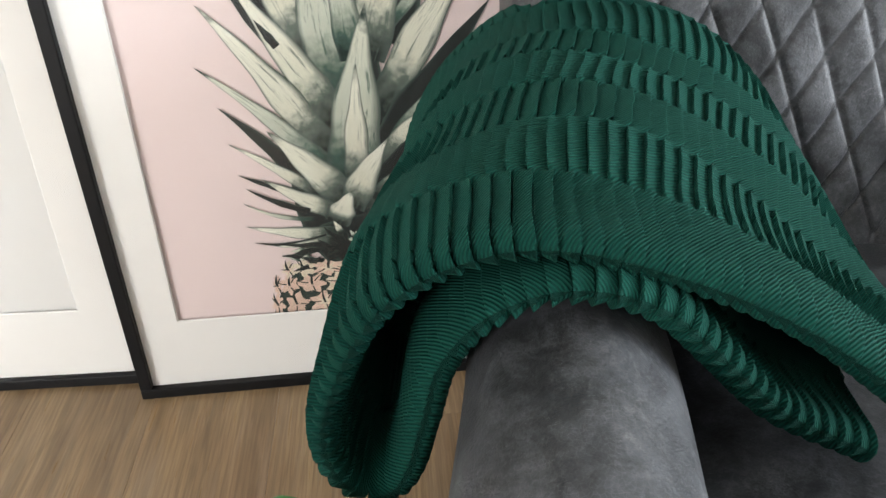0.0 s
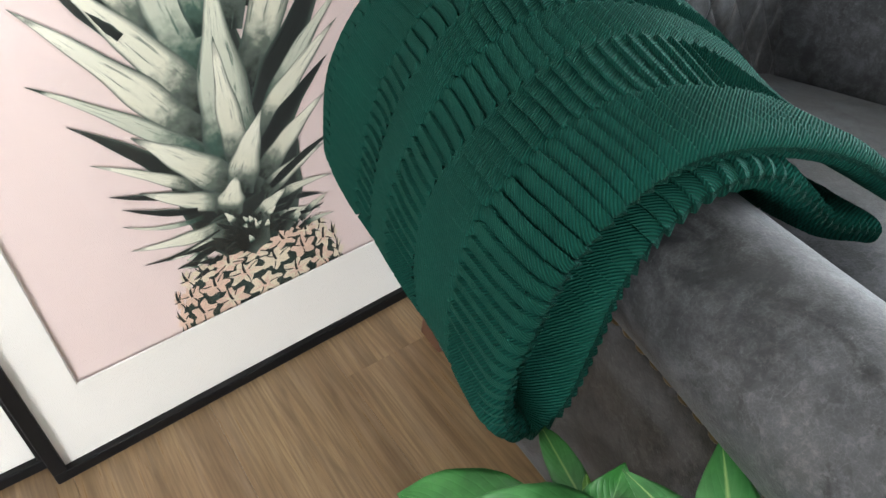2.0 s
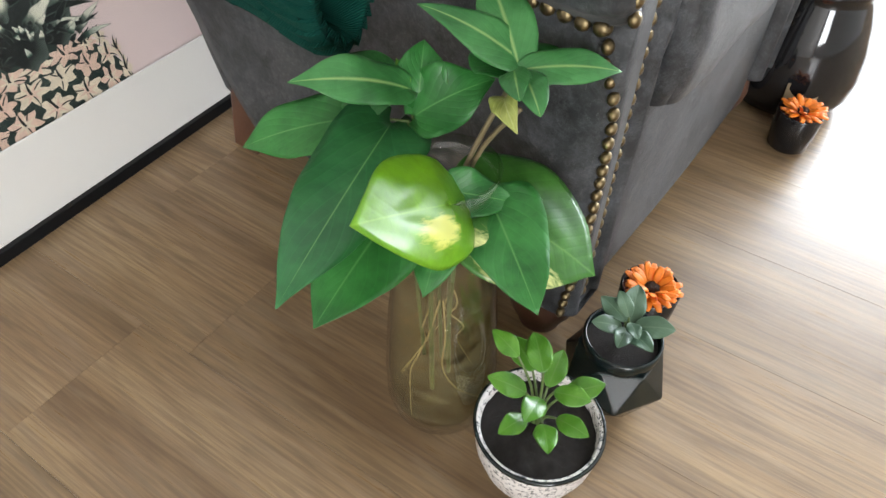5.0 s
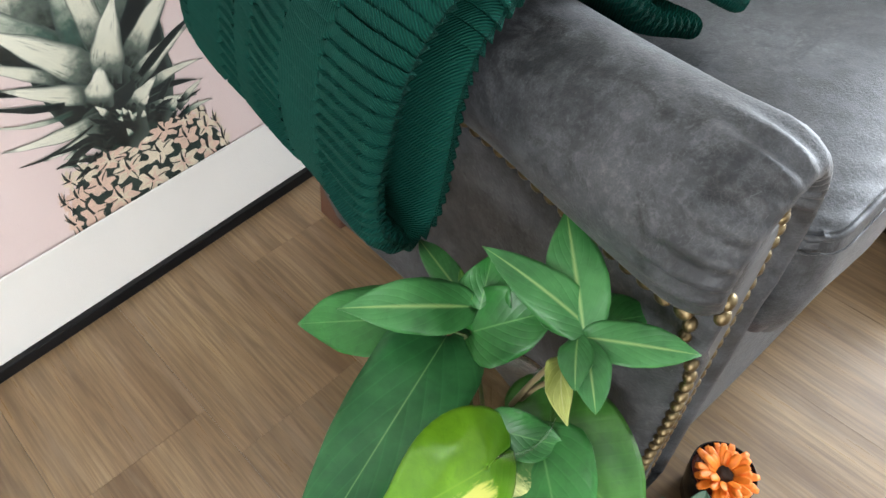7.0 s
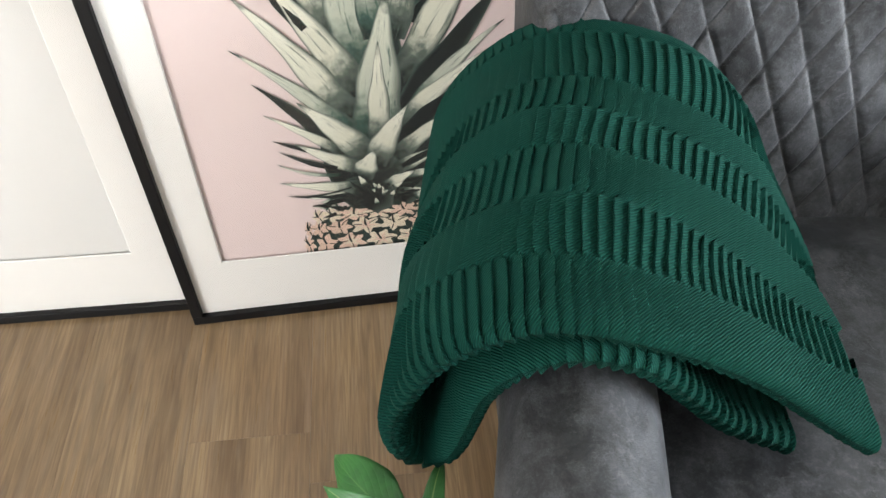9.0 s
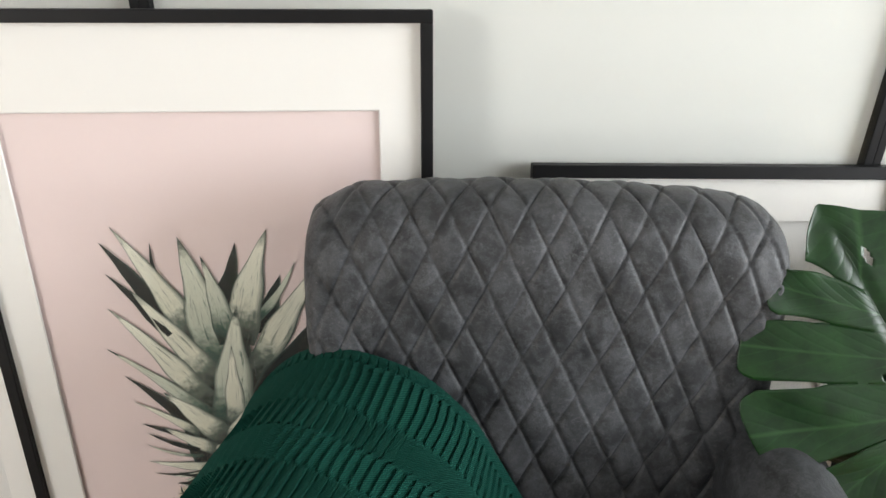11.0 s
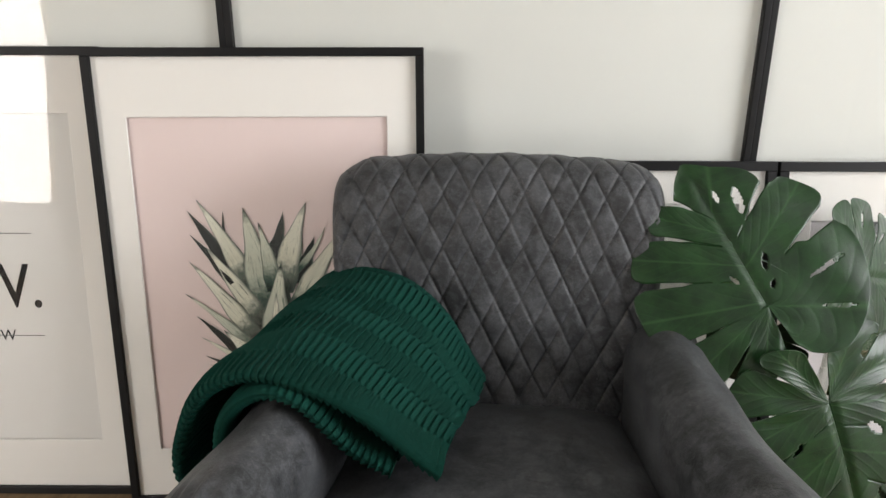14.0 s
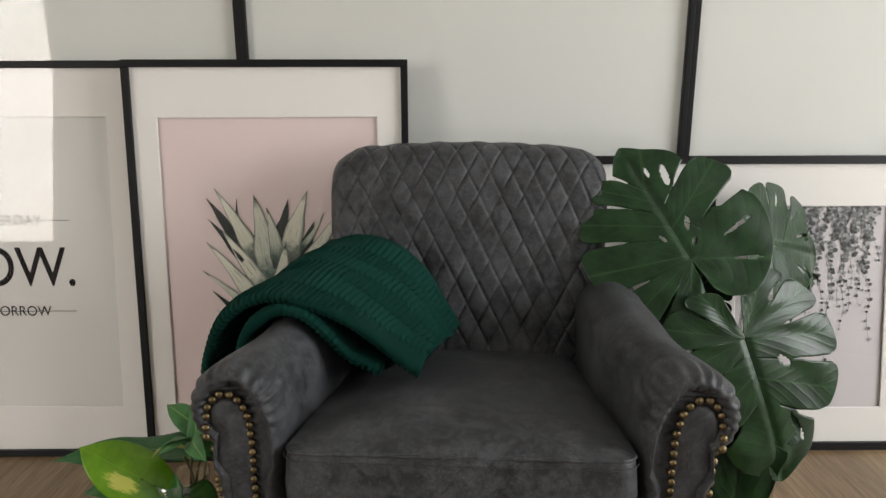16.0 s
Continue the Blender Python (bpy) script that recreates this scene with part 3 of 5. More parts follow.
# ---------------- pictures ----------------
def picture(name, label, corner, yaw, lean, wide, high, opening, paper, bar=0.022, deep=0.026, group="framed pictures along the wall"):
    """A framed picture that stands at its lower left corner: x to the right, y up its face, z out of it."""
    m = Matrix.Translation(corner) @ Matrix.Rotation(radians(yaw), 4, "Z") @ Matrix.Rotation(radians(90 - lean), 4, "X")
    ob = thing(name, label, "picture frame", m, group)
    for lo, hi in (((0, 0), (wide, bar)), ((0, high - bar), (wide, high)), ((0, bar), (bar, high - bar)), ((wide - bar, bar), (wide, high - bar))):
        part("frame_bar", box_mesh((lo[0], lo[1], -deep), (hi[0], hi[1], 0), 0.0016, 2), BLACK_WOOD, ob, "", False)
    part("backing", box_mesh((bar, bar, -deep + 0.001), (wide - bar, high - bar, -deep + 0.004)), KRAFT, ob, "", False)
    x0, y0, x1, y1 = opening
    bm = bmesh.new()
    zt, zb, g = -0.0115, -0.0135, 0.0018
    outer = [(bar - 0.002, bar - 0.002), (wide - bar + 0.002, bar - 0.002), (wide - bar + 0.002, high - bar + 0.002), (bar - 0.002, high - bar + 0.002)]
    inner = [(x0, y0), (x1, y0), (x1, y1), (x0, y1)]
    cut = [(x0 + g, y0 + g), (x1 - g, y0 + g), (x1 - g, y1 - g), (x0 + g, y1 - g)]
    if x1 > x0:
        loops = [[bm.verts.new((*p, z)) for p in ring] for ring, z in ((outer, zt), (inner, zt), (cut, zb), (outer, zb))]
        for a, b in zip(loops, loops[1:] + loops[:1]):
            for i in range(4):
                f = bm.faces.new((a[i], a[(i + 1) % 4], b[(i + 1) % 4], b[i]))
                f.material_index = 1 if a is loops[1] else 0
        part("mat", bm, [MAT_BOARD, MAT_CORE], ob, "white mat with a bevelled opening", False)
        sheet = part("print", box_mesh((x0 - 0.01, y0 - 0.01, -0.0195), (x1 + 0.01, y1 + 0.01, -0.0185)), paper, ob, "", False)
    else:
        sheet = part("print", box_mesh((bar, bar, -0.0195), (wide - bar, high - bar, -0.0185)), paper, ob, "blank pale board", False)
        bm.free()
    pane = part("glass", box_mesh((bar - 0.001, bar - 0.001, -0.007), (wide - bar + 0.001, high - bar + 0.001, -0.005)), FRAME_GLASS, ob, "clear picture glass", False)
    pane.visible_shadow = False
    return ob, sheet


pine, pine_sheet = picture("picture_frame", "black framed pineapple print on pink leaning against the wall", (-0.3892, 0.8146, 0.0), 7.85, 5.35, 0.712, 1.0587, (0.0767, 0.1376, 0.6327, 0.9175), PAPER_PINK, 0.018)
words, words_sheet = picture("picture_frame", "black framed lettering print with crossed out words", (-1.0743, 0.7894, 0.0), 5.17, 6.90, 0.690, 1.0615, (0.056, 0.1379, 0.603, 0.921), PAPER_GREY, 0.018)
plain_pic, _ = picture("picture_frame", "black framed print hidden behind the armchair", (0.4745, 0.946, 0.0), 4.6, 9.4, 0.636, 0.815, (0.075, 0.10, 0.56, 0.718), PAPER_GREY)
pearls, pearl_sheet = picture("picture_frame", "black framed print of a trailing string of pearls plant", (1.1135, 0.994, 0.0), 4.8, 9.4, 0.636, 0.815, (0.085, 0.118, 0.500, 0.680), PAPER_LILAC)
for x, w in ((-1.792, 1.1835), (-0.6085, 1.1835), (0.575, 1.1835)):
    # large blank panels fixed flat to the wall
    big, _ = picture("wall_panel", "large blank white board in a thin black frame on the wall", (0, 0, 0), 0, 0, w, 1.50, (0, 0, 0, 0), BLANK_PAPER, 0.0150, 0.024, "blank boards on the wall")
    big.matrix_world = ROOM @ pose(x, -0.001, 0.50, 90, 0, 0) @ Matrix.Translation((0, 0, 0.025))
    big["category"] = "wall panel"


def shapes_mesh(name, faces, depth0, step, parent, materials):
    """Flat printed shapes, laid over one another a hair apart. faces: (outline points, uv, material index)."""
    verts, polys, uvs, mats = [], [], [], []
    for k, (grid, uv, mi) in enumerate(faces):
        r, c = len(grid), len(grid[0])
        off = len(verts)
        for row in grid:
            verts += [(x, y, depth0 + k * step) for x, y in row]
        for row in uv:
            uvs += list(row)
        for i in range(r - 1):
            for j in range(c - 1):
                polys.append((off + i * c + j, off + i * c + j + 1, off + (i + 1) * c + j + 1, off + (i + 1) * c + j))
                mats.append(mi)
    me = bpy.data.meshes.new(name)
    me.from_pydata(verts, [], polys)
    layer = me.uv_layers.new(name="UVMap")
    idx = np.empty(len(me.loops), int)
    me.loops.foreach_get("vertex_index", idx)
    layer.data.foreach_set("uv", np.array(uvs, float)[idx].ravel())
    for mt in materials:
        me.materials.append(mt)
    me.polygons.foreach_set("material_index", mats)
    return part(name, me, None, parent)


def print_leaf(bx, by, tx, ty, w, bend=0.0, mi=0, belly=0.42):
    """A printed leaf from base to tip, w wide, bent to its left by bend of its length."""
    n, c = 20, 7
    d = np.array((tx - bx, ty - by))
    s = np.array((-d[1], d[0]))
    nn = s / np.linalg.norm(s)
    grid, uv = [], []
    for i in range(n):
        t = i / (n - 1)
        hw = w * 0.54 * min(1.0, 0.62 + 0.9 * t) * (1 - t ** (0.75 + 1.9 * belly)) * (1 - 0.25 * t) + 0.0004
        p = np.array((bx, by)) + d * t + s * bend * 4 * (t - t * t) * 0.5 + s * bend * 0.6 * t * t * 0
        wob = 1 + 0.07 * math.sin(17 * t + 40 * bx + 60 * by)
        grid.append([tuple(p + nn * hw * k * wob) for k in np.linspace(-1, 1, c)])
        uv.append([(0.5 + 0.5 * k, t) for k in np.linspace(-1, 1, c)])
    return grid, uv, mi


def pineapple():
    A, B = 0.078, 0.150
    rng = random.Random(4)
    out = []

    def leaf(bx, by, tx, ty, w, bend=0.0, mi=0, belly=0.42):
        out.append(print_leaf(A + bx, B + by, A + tx, B + ty, w, bend, mi, belly))

    # the fruit: a dark body under rows of pale scales
    body = []
    cx, cy, rx, ry = 0.287, -0.072, 0.143, 0.182
    for i in range(15):
        y = cy + ry * (-1 + 2 * i / 14)
        hw = rx * math.sqrt(max(0, 1 - ((y - cy) / ry) ** 2)) ** 0.85
        body.append([(A + cx + hw * k, B + y) for k in np.linspace(-1, 1, 9)])
    out.append((body, [[(0.5, 0.5)] * 9 for _ in body], 5))
    for row in range(9):
        for col in range(-6, 7):
            a = (col + (row % 2) * 0.5) * 0.40
            b = -0.5 + row * 0.25
            if abs(a) > 1.42 or b > 1.15:
                continue
            x = cx + rx * math.sin(a) * math.cos(b * 0.75) ** 0.8
            y = cy + ry * math.sin(b) * 0.98
            if y < -0.03:
                continue
            sx, sy = 0.0292 * max(0.25, math.cos(a)), 0.0245 * max(0.45, math.cos(b * 0.8))
            ph, lobes = rng.uniform(0, 6.28), rng.choice((5, 6, 6, 7))
            jit = [rng.uniform(0.86, 1.10) for _ in range(30)]
            pts = []
            for r in (0.02, 0.5, 0.8, 1.0):
                ring = []
                for k in range(31):
                    t = 2 * math.pi * k / 30
                    q = r * (0.80 + 0.21 * math.cos(lobes * t + ph) * r) * (jit[k % 30] if r > 0.7 else 1)
                    ring.append((A + x + sx * q * math.cos(t), B + y + sy * q * math.sin(t)))
                pts.append(ring)
            out.append((pts, [[(0.5, 0.5)] * 31] * 4, 3 if rng.random() < 0.55 else 4))
            star = []
            for r in (0.02, 1.0):
                ring = []
                for k in range(25):
                    t = 2 * math.pi * k / 24 + ph
                    q = r * (0.75 if k % 4 == 0 else 0.30 if k % 2 else 0.22)
                    ring.append((A + x + sx * q * math.cos(t), B + y - 0.001 + sy * q * math.sin(t)))
                star.append(ring)
            out.append((star, [[(0.5, 0.5)] * 25] * 2, 4 if rng.random() < 0.5 else 3))
            for k in range(3):
                t = ph + 0.5 + k * 2.1 + rng.uniform(-0.3, 0.3)
                out.append(print_leaf(A + x + sx * 0.25 * math.cos(t), B + y + sy * 0.25 * math.sin(t), A + x + sx * 1.05 * math.cos(t), B + y + sy * 1.05 * math.sin(t), 0.0017, 0.15, 2))
            out.append(print_leaf(A + x, B + y - sy * 0.1, A + x + rng.uniform(-0.006, 0.006), B + y + sy * 1.0, 0.0042, 0.15, 2))
    # deep shade between the crown's leaves
    for bx, by, tx, ty, w in ((0.262, 0.11, 0.235, 0.40, 0.11), (0.300, 0.11, 0.330, 0.42, 0.13), (0.285, 0.12, 0.270, 0.50, 0.10), (0.270, 0.10, 0.200, 0.25, 0.09), (0.315, 0.10, 0.385, 0.24, 0.09), (0.255, 0.10, 0.320, 0.17, 0.12)):
        leaf(bx, by, tx, ty, w, 0.0, 2, 0.45)
    # the crown, from the far leaves to the near ones
    leaf(0.292, 0.450, 0.329, 0.588, 0.046, -0.05, 2)
    leaf(0.351, 0.420, 0.396, 0.528, 0.050, -0.05, 2)
    leaf(0.345, 0.440, 0.422, 0.551, 0.020, -0.10, 1)
    leaf(0.200, 0.470, 0.196, 0.590, 0.016, 0.05, 2)
    leaf(0.210, 0.440, 0.118, 0.592, 0.042, -0.04, 2)
    leaf(0.215, 0.400, 0.119, 0.537, 0.030, -0.06, 2)
    leaf(0.250, 0.400, 0.139, 0.619, 0.056, -0.05, 0)
    leaf(0.320, 0.400, 0.381, 0.610, 0.072, 0.06, 0, 0.5)
    leaf(0.285, 0.330, 0.240, 0.600, 0.098, -0.03, 1, 0.48)
    leaf(0.300, 0.400, 0.272, 0.565, 0.050, -0.05, 1)
    leaf(0.335, 0.320, 0.484, 0.568, 0.066, 0.07, 0, 0.38)
    leaf(0.318, 0.225, 0.481, 0.474, 0.078, 0.04, 2, 0.40)
    leaf(0.345, 0.270, 0.485, 0.415, 0.036, 0.08, 1)
    leaf(0.275, 0.310, 0.152, 0.508, 0.060, -0.03, 0, 0.45)
    leaf(0.205, 0.420, 0.180, 0.455, 0.014, 0.0, 2)
    leaf(0.262, 0.265, 0.112, 0.474, 0.058, -0.05, 0, 0.36)
    leaf(0.320, 0.240, 0.470, 0.375, 0.044, 0.06, 0, 0.4)
    leaf(0.322, 0.215, 0.447, 0.330, 0.040, 0.05, 2)
    leaf(0.268, 0.235, 0.098, 0.396, 0.036, -0.05, 1, 0.30)
    leaf(0.240, 0.205, 0.119, 0.341, 0.034, -0.06, 2, 0.36)
    leaf(0.292, 0.210, 0.320, 0.472, 0.094, 0.03, 1, 0.48)
    leaf(0.298, 0.215, 0.304, 0.395, 0.046, 0.02, 0, 0.45)
    leaf(0.320, 0.190, 0.436, 0.280, 0.040, 0.06, 0, 0.4)
    leaf(0.240, 0.205, 0.126, 0.288, 0.024, -0.04, 0, 0.3)
    leaf(0.280, 0.195, 0.178, 0.305, 0.058, -0.03, 0, 0.48)
    leaf(0.318, 0.165, 0.421, 0.206, 0.034, 0.06, 0, 0.4)
    leaf(0.215, 0.210, 0.132, 0.241, 0.014, 0.06, 2)
    leaf(0.330, 0.170, 0.446, 0.222, 0.016, 0.06, 2)
    leaf(0.268, 0.170, 0.165, 0.232, 0.036, 0.03, 0, 0.45)
    leaf(0.286, 0.180, 0.342, 0.286, 0.056, 0.06, 0, 0.48)
    leaf(0.225, 0.178, 0.140, 0.219, 0.013, 0.08, 2)
    leaf(0.230, 0.165, 0.133, 0.196, 0.009, 0.16, 1)
    leaf(0.330, 0.150, 0.424, 0.152, 0.018, 0.10, 0)
    leaf(0.330, 0.140, 0.404, 0.126, 0.015, 0.12, 2)
    leaf(0.262, 0.140, 0.132, 0.158, 0.028, 0.08, 0, 0.4)
    leaf(0.245, 0.135, 0.140, 0.130, 0.011, 0.16, 2)
    leaf(0.255, 0.130, 0.168, 0.122, 0.018, 0.10, 0)
    leaf(0.262, 0.155, 0.288, 0.208, 0.050, 0.0, 0, 0.5)
    leaf(0.240, 0.118, 0.176, 0.103, 0.013, 0.12, 2)
    leaf(0.320, 0.120, 0.396, 0.104, 0.016, 0.12, 0)
    leaf(0.300, 0.130, 0.352, 0.160, 0.030, 0.05, 0, 0.5)
    # short dark and pale tufts where crown and fruit meet
    for i in range(46):
        a = -1.0 + 2.0 * (i + rng.random()) / 46
        bx, by = 0.288 + 0.085 * a, 0.105 + rng.uniform(-0.012, 0.035) - 0.025 * a * a
        ln = rng.uniform(0.022, 0.05)
        leaf(bx, by, bx + ln * (a * 0.95 + rng.uniform(-0.3, 0.3)), by + ln * rng.uniform(-0.35, 0.55), rng.uniform(0.007, 0.014), rng.uniform(-0.12, 0.12), rng.choice((2, 2, 2, 0, 1)))
    out = [([[(0.988 * x - 0.006, 0.968 * y - 0.0065) for x, y in row] for row in g], u, m) for g, u, m in out]
    shapes_mesh("printed_pineapple", out, -0.01845, 0.000012, pine_sheet, [P_LIGHT, P_GREEN, P_DARK, P_SCALE, P_SCALE_PINK, P_OUTLINE])


pineapple()


def lettering(text, x, y, size, stretch, weight=0.0):
    cu = bpy.data.curves.new("lettering", "FONT")
    cu.body, cu.size, cu.align_x, cu.extrude, cu.offset = text, size, "CENTER", 0.0002, weight
    ob = new("lettering_source", cu)
    bpy.context.view_layer.update()
    me = bpy.data.meshes.new_from_object(ob)
    bpy.data.objects.remove(ob)
    me.transform(Matrix.Translation((x, y, -0.0181)) @ Matrix.Diagonal((stretch, 1, 1, 1)))
    me.materials.clear()
    return part("lettering", finish(me, INK, False), None, words_sheet)


lettering("YESTERDAY", 0.312, 0.637, 0.0385, 0.98)
lettering("NOW.", 0.312, 0.474, 0.150, 0.86, 0.001)
lettering("TOMORROW", 0.312, 0.3915, 0.0385, 0.93)
for y, half in ((0.6496, 0.1735), (0.4037, 0.177)):
    part("strike_line", box_mesh((0.312 - half, y - 0.0008, -0.0183), (0.312 + half, y + 0.0008, -0.0178)), INK, words_sheet, "", False)


def string_of_pearls():
    rng = random.Random(11)
    faces = []
    x0, y1 = 0.085, 0.680

    def disc(x, y, r, mi):
        rings = [[(x + r * q * math.cos(2 * math.pi * k / 10), y + r * q * math.sin(2 * math.pi * k / 10) * 0.92) for k in range(11)] for q in (0.02, 1.0)]
        faces.append((rings, [[(0.5, 0.5)] * 11] * 2, mi))

    for s in range(26):
        u = (s + rng.random()) / 26
        x = x0 + 0.105 + 0.285 * u
        length = (0.10 + 0.44 * rng.random() ** 1.2) * (0.55 + 0.45 * math.sin(math.pi * (0.25 + 0.72 * u)))
        y, sway = y1 - 0.002, rng.uniform(-0.03, 0.03)
        line, yy, xx = [], y, x
        while y > y1 - length:
            k = (y1 - y) / max(length, 0.01)
            xx = x + sway * k + 0.006 * math.sin(40 * y + s)
            line.append((xx, y))
            for _ in range(3 if k < 0.5 else 1):
                r = rng.uniform(0.0042, 0.0078) * (1 - 0.35 * k)
                disc(xx + rng.uniform(-0.009, 0.009) * (1 - 0.5 * k), y + rng.uniform(-0.004, 0.004), r, rng.choice((0, 0, 1, 1, 2)))
            y -= rng.uniform(0.009, 0.015) * (1 + 0.9 * k)
        strip = [[(a - 0.0005, b), (a + 0.0005, b)] for a, b in line]
        if len(strip) > 1:
            faces.insert(0, (strip, [[(0.5, 0.5)] * 2] * len(strip), 1))
    shapes_mesh("printed_plant", faces, -0.0184, 0.000004, pearl_sheet, [PEARL_DARK, PEARL_MID, PEARL_LIGHT])


string_of_pearls()


# ---------------- the armchair ----------------
CHAIR = Matrix.Translation((0.4855, 0.144, -0.037)) @ Matrix.Diagonal((1, 1.032, 1, 1)) @ Matrix.Rotation(radians(1.6), 4, "Z")
chair = thing("armchair", "dark grey distressed leather armchair with a diamond quilted back", "armchair", CHAIR)


def spline(points, n):
    """n points at even steps along a smooth line through the points."""
    p = np.array(points, float)
    ext = np.vstack([2 * p[0] - p[1], p, 2 * p[-1] - p[-2]])
    out = []
    for i in range(len(p) - 1):
        a, b, c, d = ext[i], ext[i + 1], ext[i + 2], ext[i + 3]
        for t in np.linspace(0, 1, 24, endpoint=False):
            out.append(0.5 * (2 * b + (c - a) * t + (2 * a - 5 * b + 4 * c - d) * t * t + (3 * b - a - 3 * c + d) * t ** 3))
    out.append(p[-1])
    out = np.array(out)
    ln = np.concatenate([[0], np.cumsum(np.linalg.norm(np.diff(out, axis=0), axis=1))])
    s = np.linspace(0, ln[-1], n)
    return np.stack([np.interp(s, ln, out[:, k]) for k in range(p.shape[1])], 1)


ARM_PROFILE = [(0.268, 0.14), (0.267, 0.30), (0.265, 0.45), (0.266, 0.545), (0.278, 0.595), (0.305, 0.627), (0.333, 0.636), (0.362, 0.628), (0.391, 0.604), (0.404, 0.566), (0.397, 0.529), (0.378, 0.507), (0.369, 0.500), (0.370, 0.47), (0.368, 0.35), (0.362, 0.22), (0.356, 0.14)]


DROP = {-1: 0.014, 1: 0.030}
LOW = {-1: 0.007, 1: -0.003}
TOE = {-1: 0.032, 1: 0.022}


def arm(side):
    prof = spline(ARM_PROFILE, 240)
    mid = np.array((0.330, 0.40))
    ys = [0.014, 0.006, 0.002, 0.0, 0.002, 0.007, 0.014, 0.023, 0.034, 0.050, 0.065] + list(np.linspace(0.085, 0.64, 28))
    ins = [0.030, 0.025, 0.0215, 0.018, 0.013, 0.008, 0.0045, 0.002, 0.0006, 0.0, 0.0] + [0.0] * 28
    rows = []
    for k, (y, inset) in enumerate(zip(ys, ins)):
        drop = DROP[side] * smoothstep(-0.10, 0.36, y) + LOW[side]
        ring = prof.copy()
        dirs = mid[None, :] - ring
        dirs[:, 1] = np.where(ring[:, 1] < 0.45, 0, 0.575 - ring[:, 1])
        dirs[:, 0] = 0.330 - ring[:, 0]
        dn = dirs / np.maximum(np.linalg.norm(dirs, axis=1, keepdims=True), 1e-6)
        ring = ring + dn * inset
        # gathers in the leather where it is pulled over the front of the roll
        top = np.clip((prof[:, 1] - 0.50) / 0.06, 0, 1)
        ang = np.arctan2(prof[:, 1] - 0.56, prof[:, 0] - 0.332)
        puck = 0.0030 * np.sin(ang * 21 + 0.8 * np.sin(ang * 5)) * top * math.exp(-((y - 0.022) / 0.030) ** 2)
        ring = ring - dn * puck[:, None]
        # the lower rear sweeps forward under the back
        z = ring[:, 1] - drop * np.clip((ring[:, 1] - 0.505) / 0.12, 0, 1)
        yy = y - 0.10 * smoothstep(0.45, 0.64, y) * np.clip((0.42 - z) / 0.28, 0, 1) ** 1.3
        lift = 0.0 * smoothstep(0.40, 0.64, y) ** 2 * np.clip((0.40 - z) / 0.26, 0, 1)
        sag = 0.0016 * np.sin(y * 23 + ring[:, 1] * 31)
        toe = 0.006 - TOE[side] * float(smoothstep(0.0, 0.30, y))
        rows.append(np.stack([side * (ring[:, 0] + toe + sag * 0.6), np.broadcast_to(yy, z.shape), z + lift + sag], -1))
    pts = np.array(rows)
    bm = bmesh.new()
    vs = [[bm.verts.new(p) for p in r] for r in pts]
    for a, b in zip(vs, vs[1:]):
        for i in range(len(a) - 1):
            bm.faces.new((a[i], a[i + 1], b[i + 1], b[i]))
        bm.faces.new((a[-1], a[0], b[0], b[-1]))
    bm.faces.new(vs[-1][::-1])
    # the narrow front facing, filled as a fan of strips across the arm
    front = vs[0]
    n = len(front)
    for i in range(n // 2 - 1):
        bm.faces.new((front[i], front[n - 1 - i], front[n - 2 - i], front[i + 1]))
    ob = part("arm", bm, LEATHER, chair, "rolled arm trimmed with brass studs")
    facing = bmesh.new()
    outline = [(0.311, 0.15), (0.3105, 0.35), (0.3095, 0.50), (0.316, 0.553), (0.328, 0.574), (0.343, 0.580), (0.358, 0.574), (0.369, 0.553), (0.366, 0.50), (0.3585, 0.42), (0.355, 0.30), (0.352, 0.15)]
    line = spline(outline, 60)
    line[:, 1] -= LOW[side] * np.clip((line[:, 1] - 0.505) / 0.12, 0, 1)
    cx = 0.336
    r0 = [facing.verts.new((side * (x + 0.006), 0.0125, z)) for x, z in line]
    r1 = [facing.verts.new((side * (x + 0.006 + (cx - x) * 0.12), 0.007, z - 0.003 * (z > 0.5))) for x, z in line]
    for i in range(59):
        facing.faces.new((r0[i], r0[i + 1], r1[i + 1], r1[i]))
    for i in range(29):
        facing.faces.new((r1[i], r1[59 - i], r1[58 - i], r1[i + 1])) if i < 29 and 58 - i > i + 1 else None
    part("front_facing", facing, LEATHER, ob, "narrow leather facing inside the studs")
    return ob


def stud_mesh():
    bm = bmesh.new()
    bmesh.ops.create_uvsphere(bm, u_segments=10, v_segments=6, radius=0.0068)
    for v in bm.verts:
        v.co.z *= 0.72
    me = bpy.data.meshes.new("stud")
    bm.to_mesh(me)
    bm.free()
    return finish(me, BRASS, True)


STUD = stud_mesh()
ARCH = [(0.3100, 0.150), (0.3095, 0.35), (0.3085, 0.50), (0.314, 0.556), (0.327, 0.580), (0.344, 0.589), (0.361, 0.582), (0.374, 0.556), (0.371, 0.50), (0.3605, 0.42), (0.357, 0.30), (0.354, 0.150)]


ARM_PROFILE_FINE = [tuple(p) for p in spline(ARM_PROFILE, 160)]


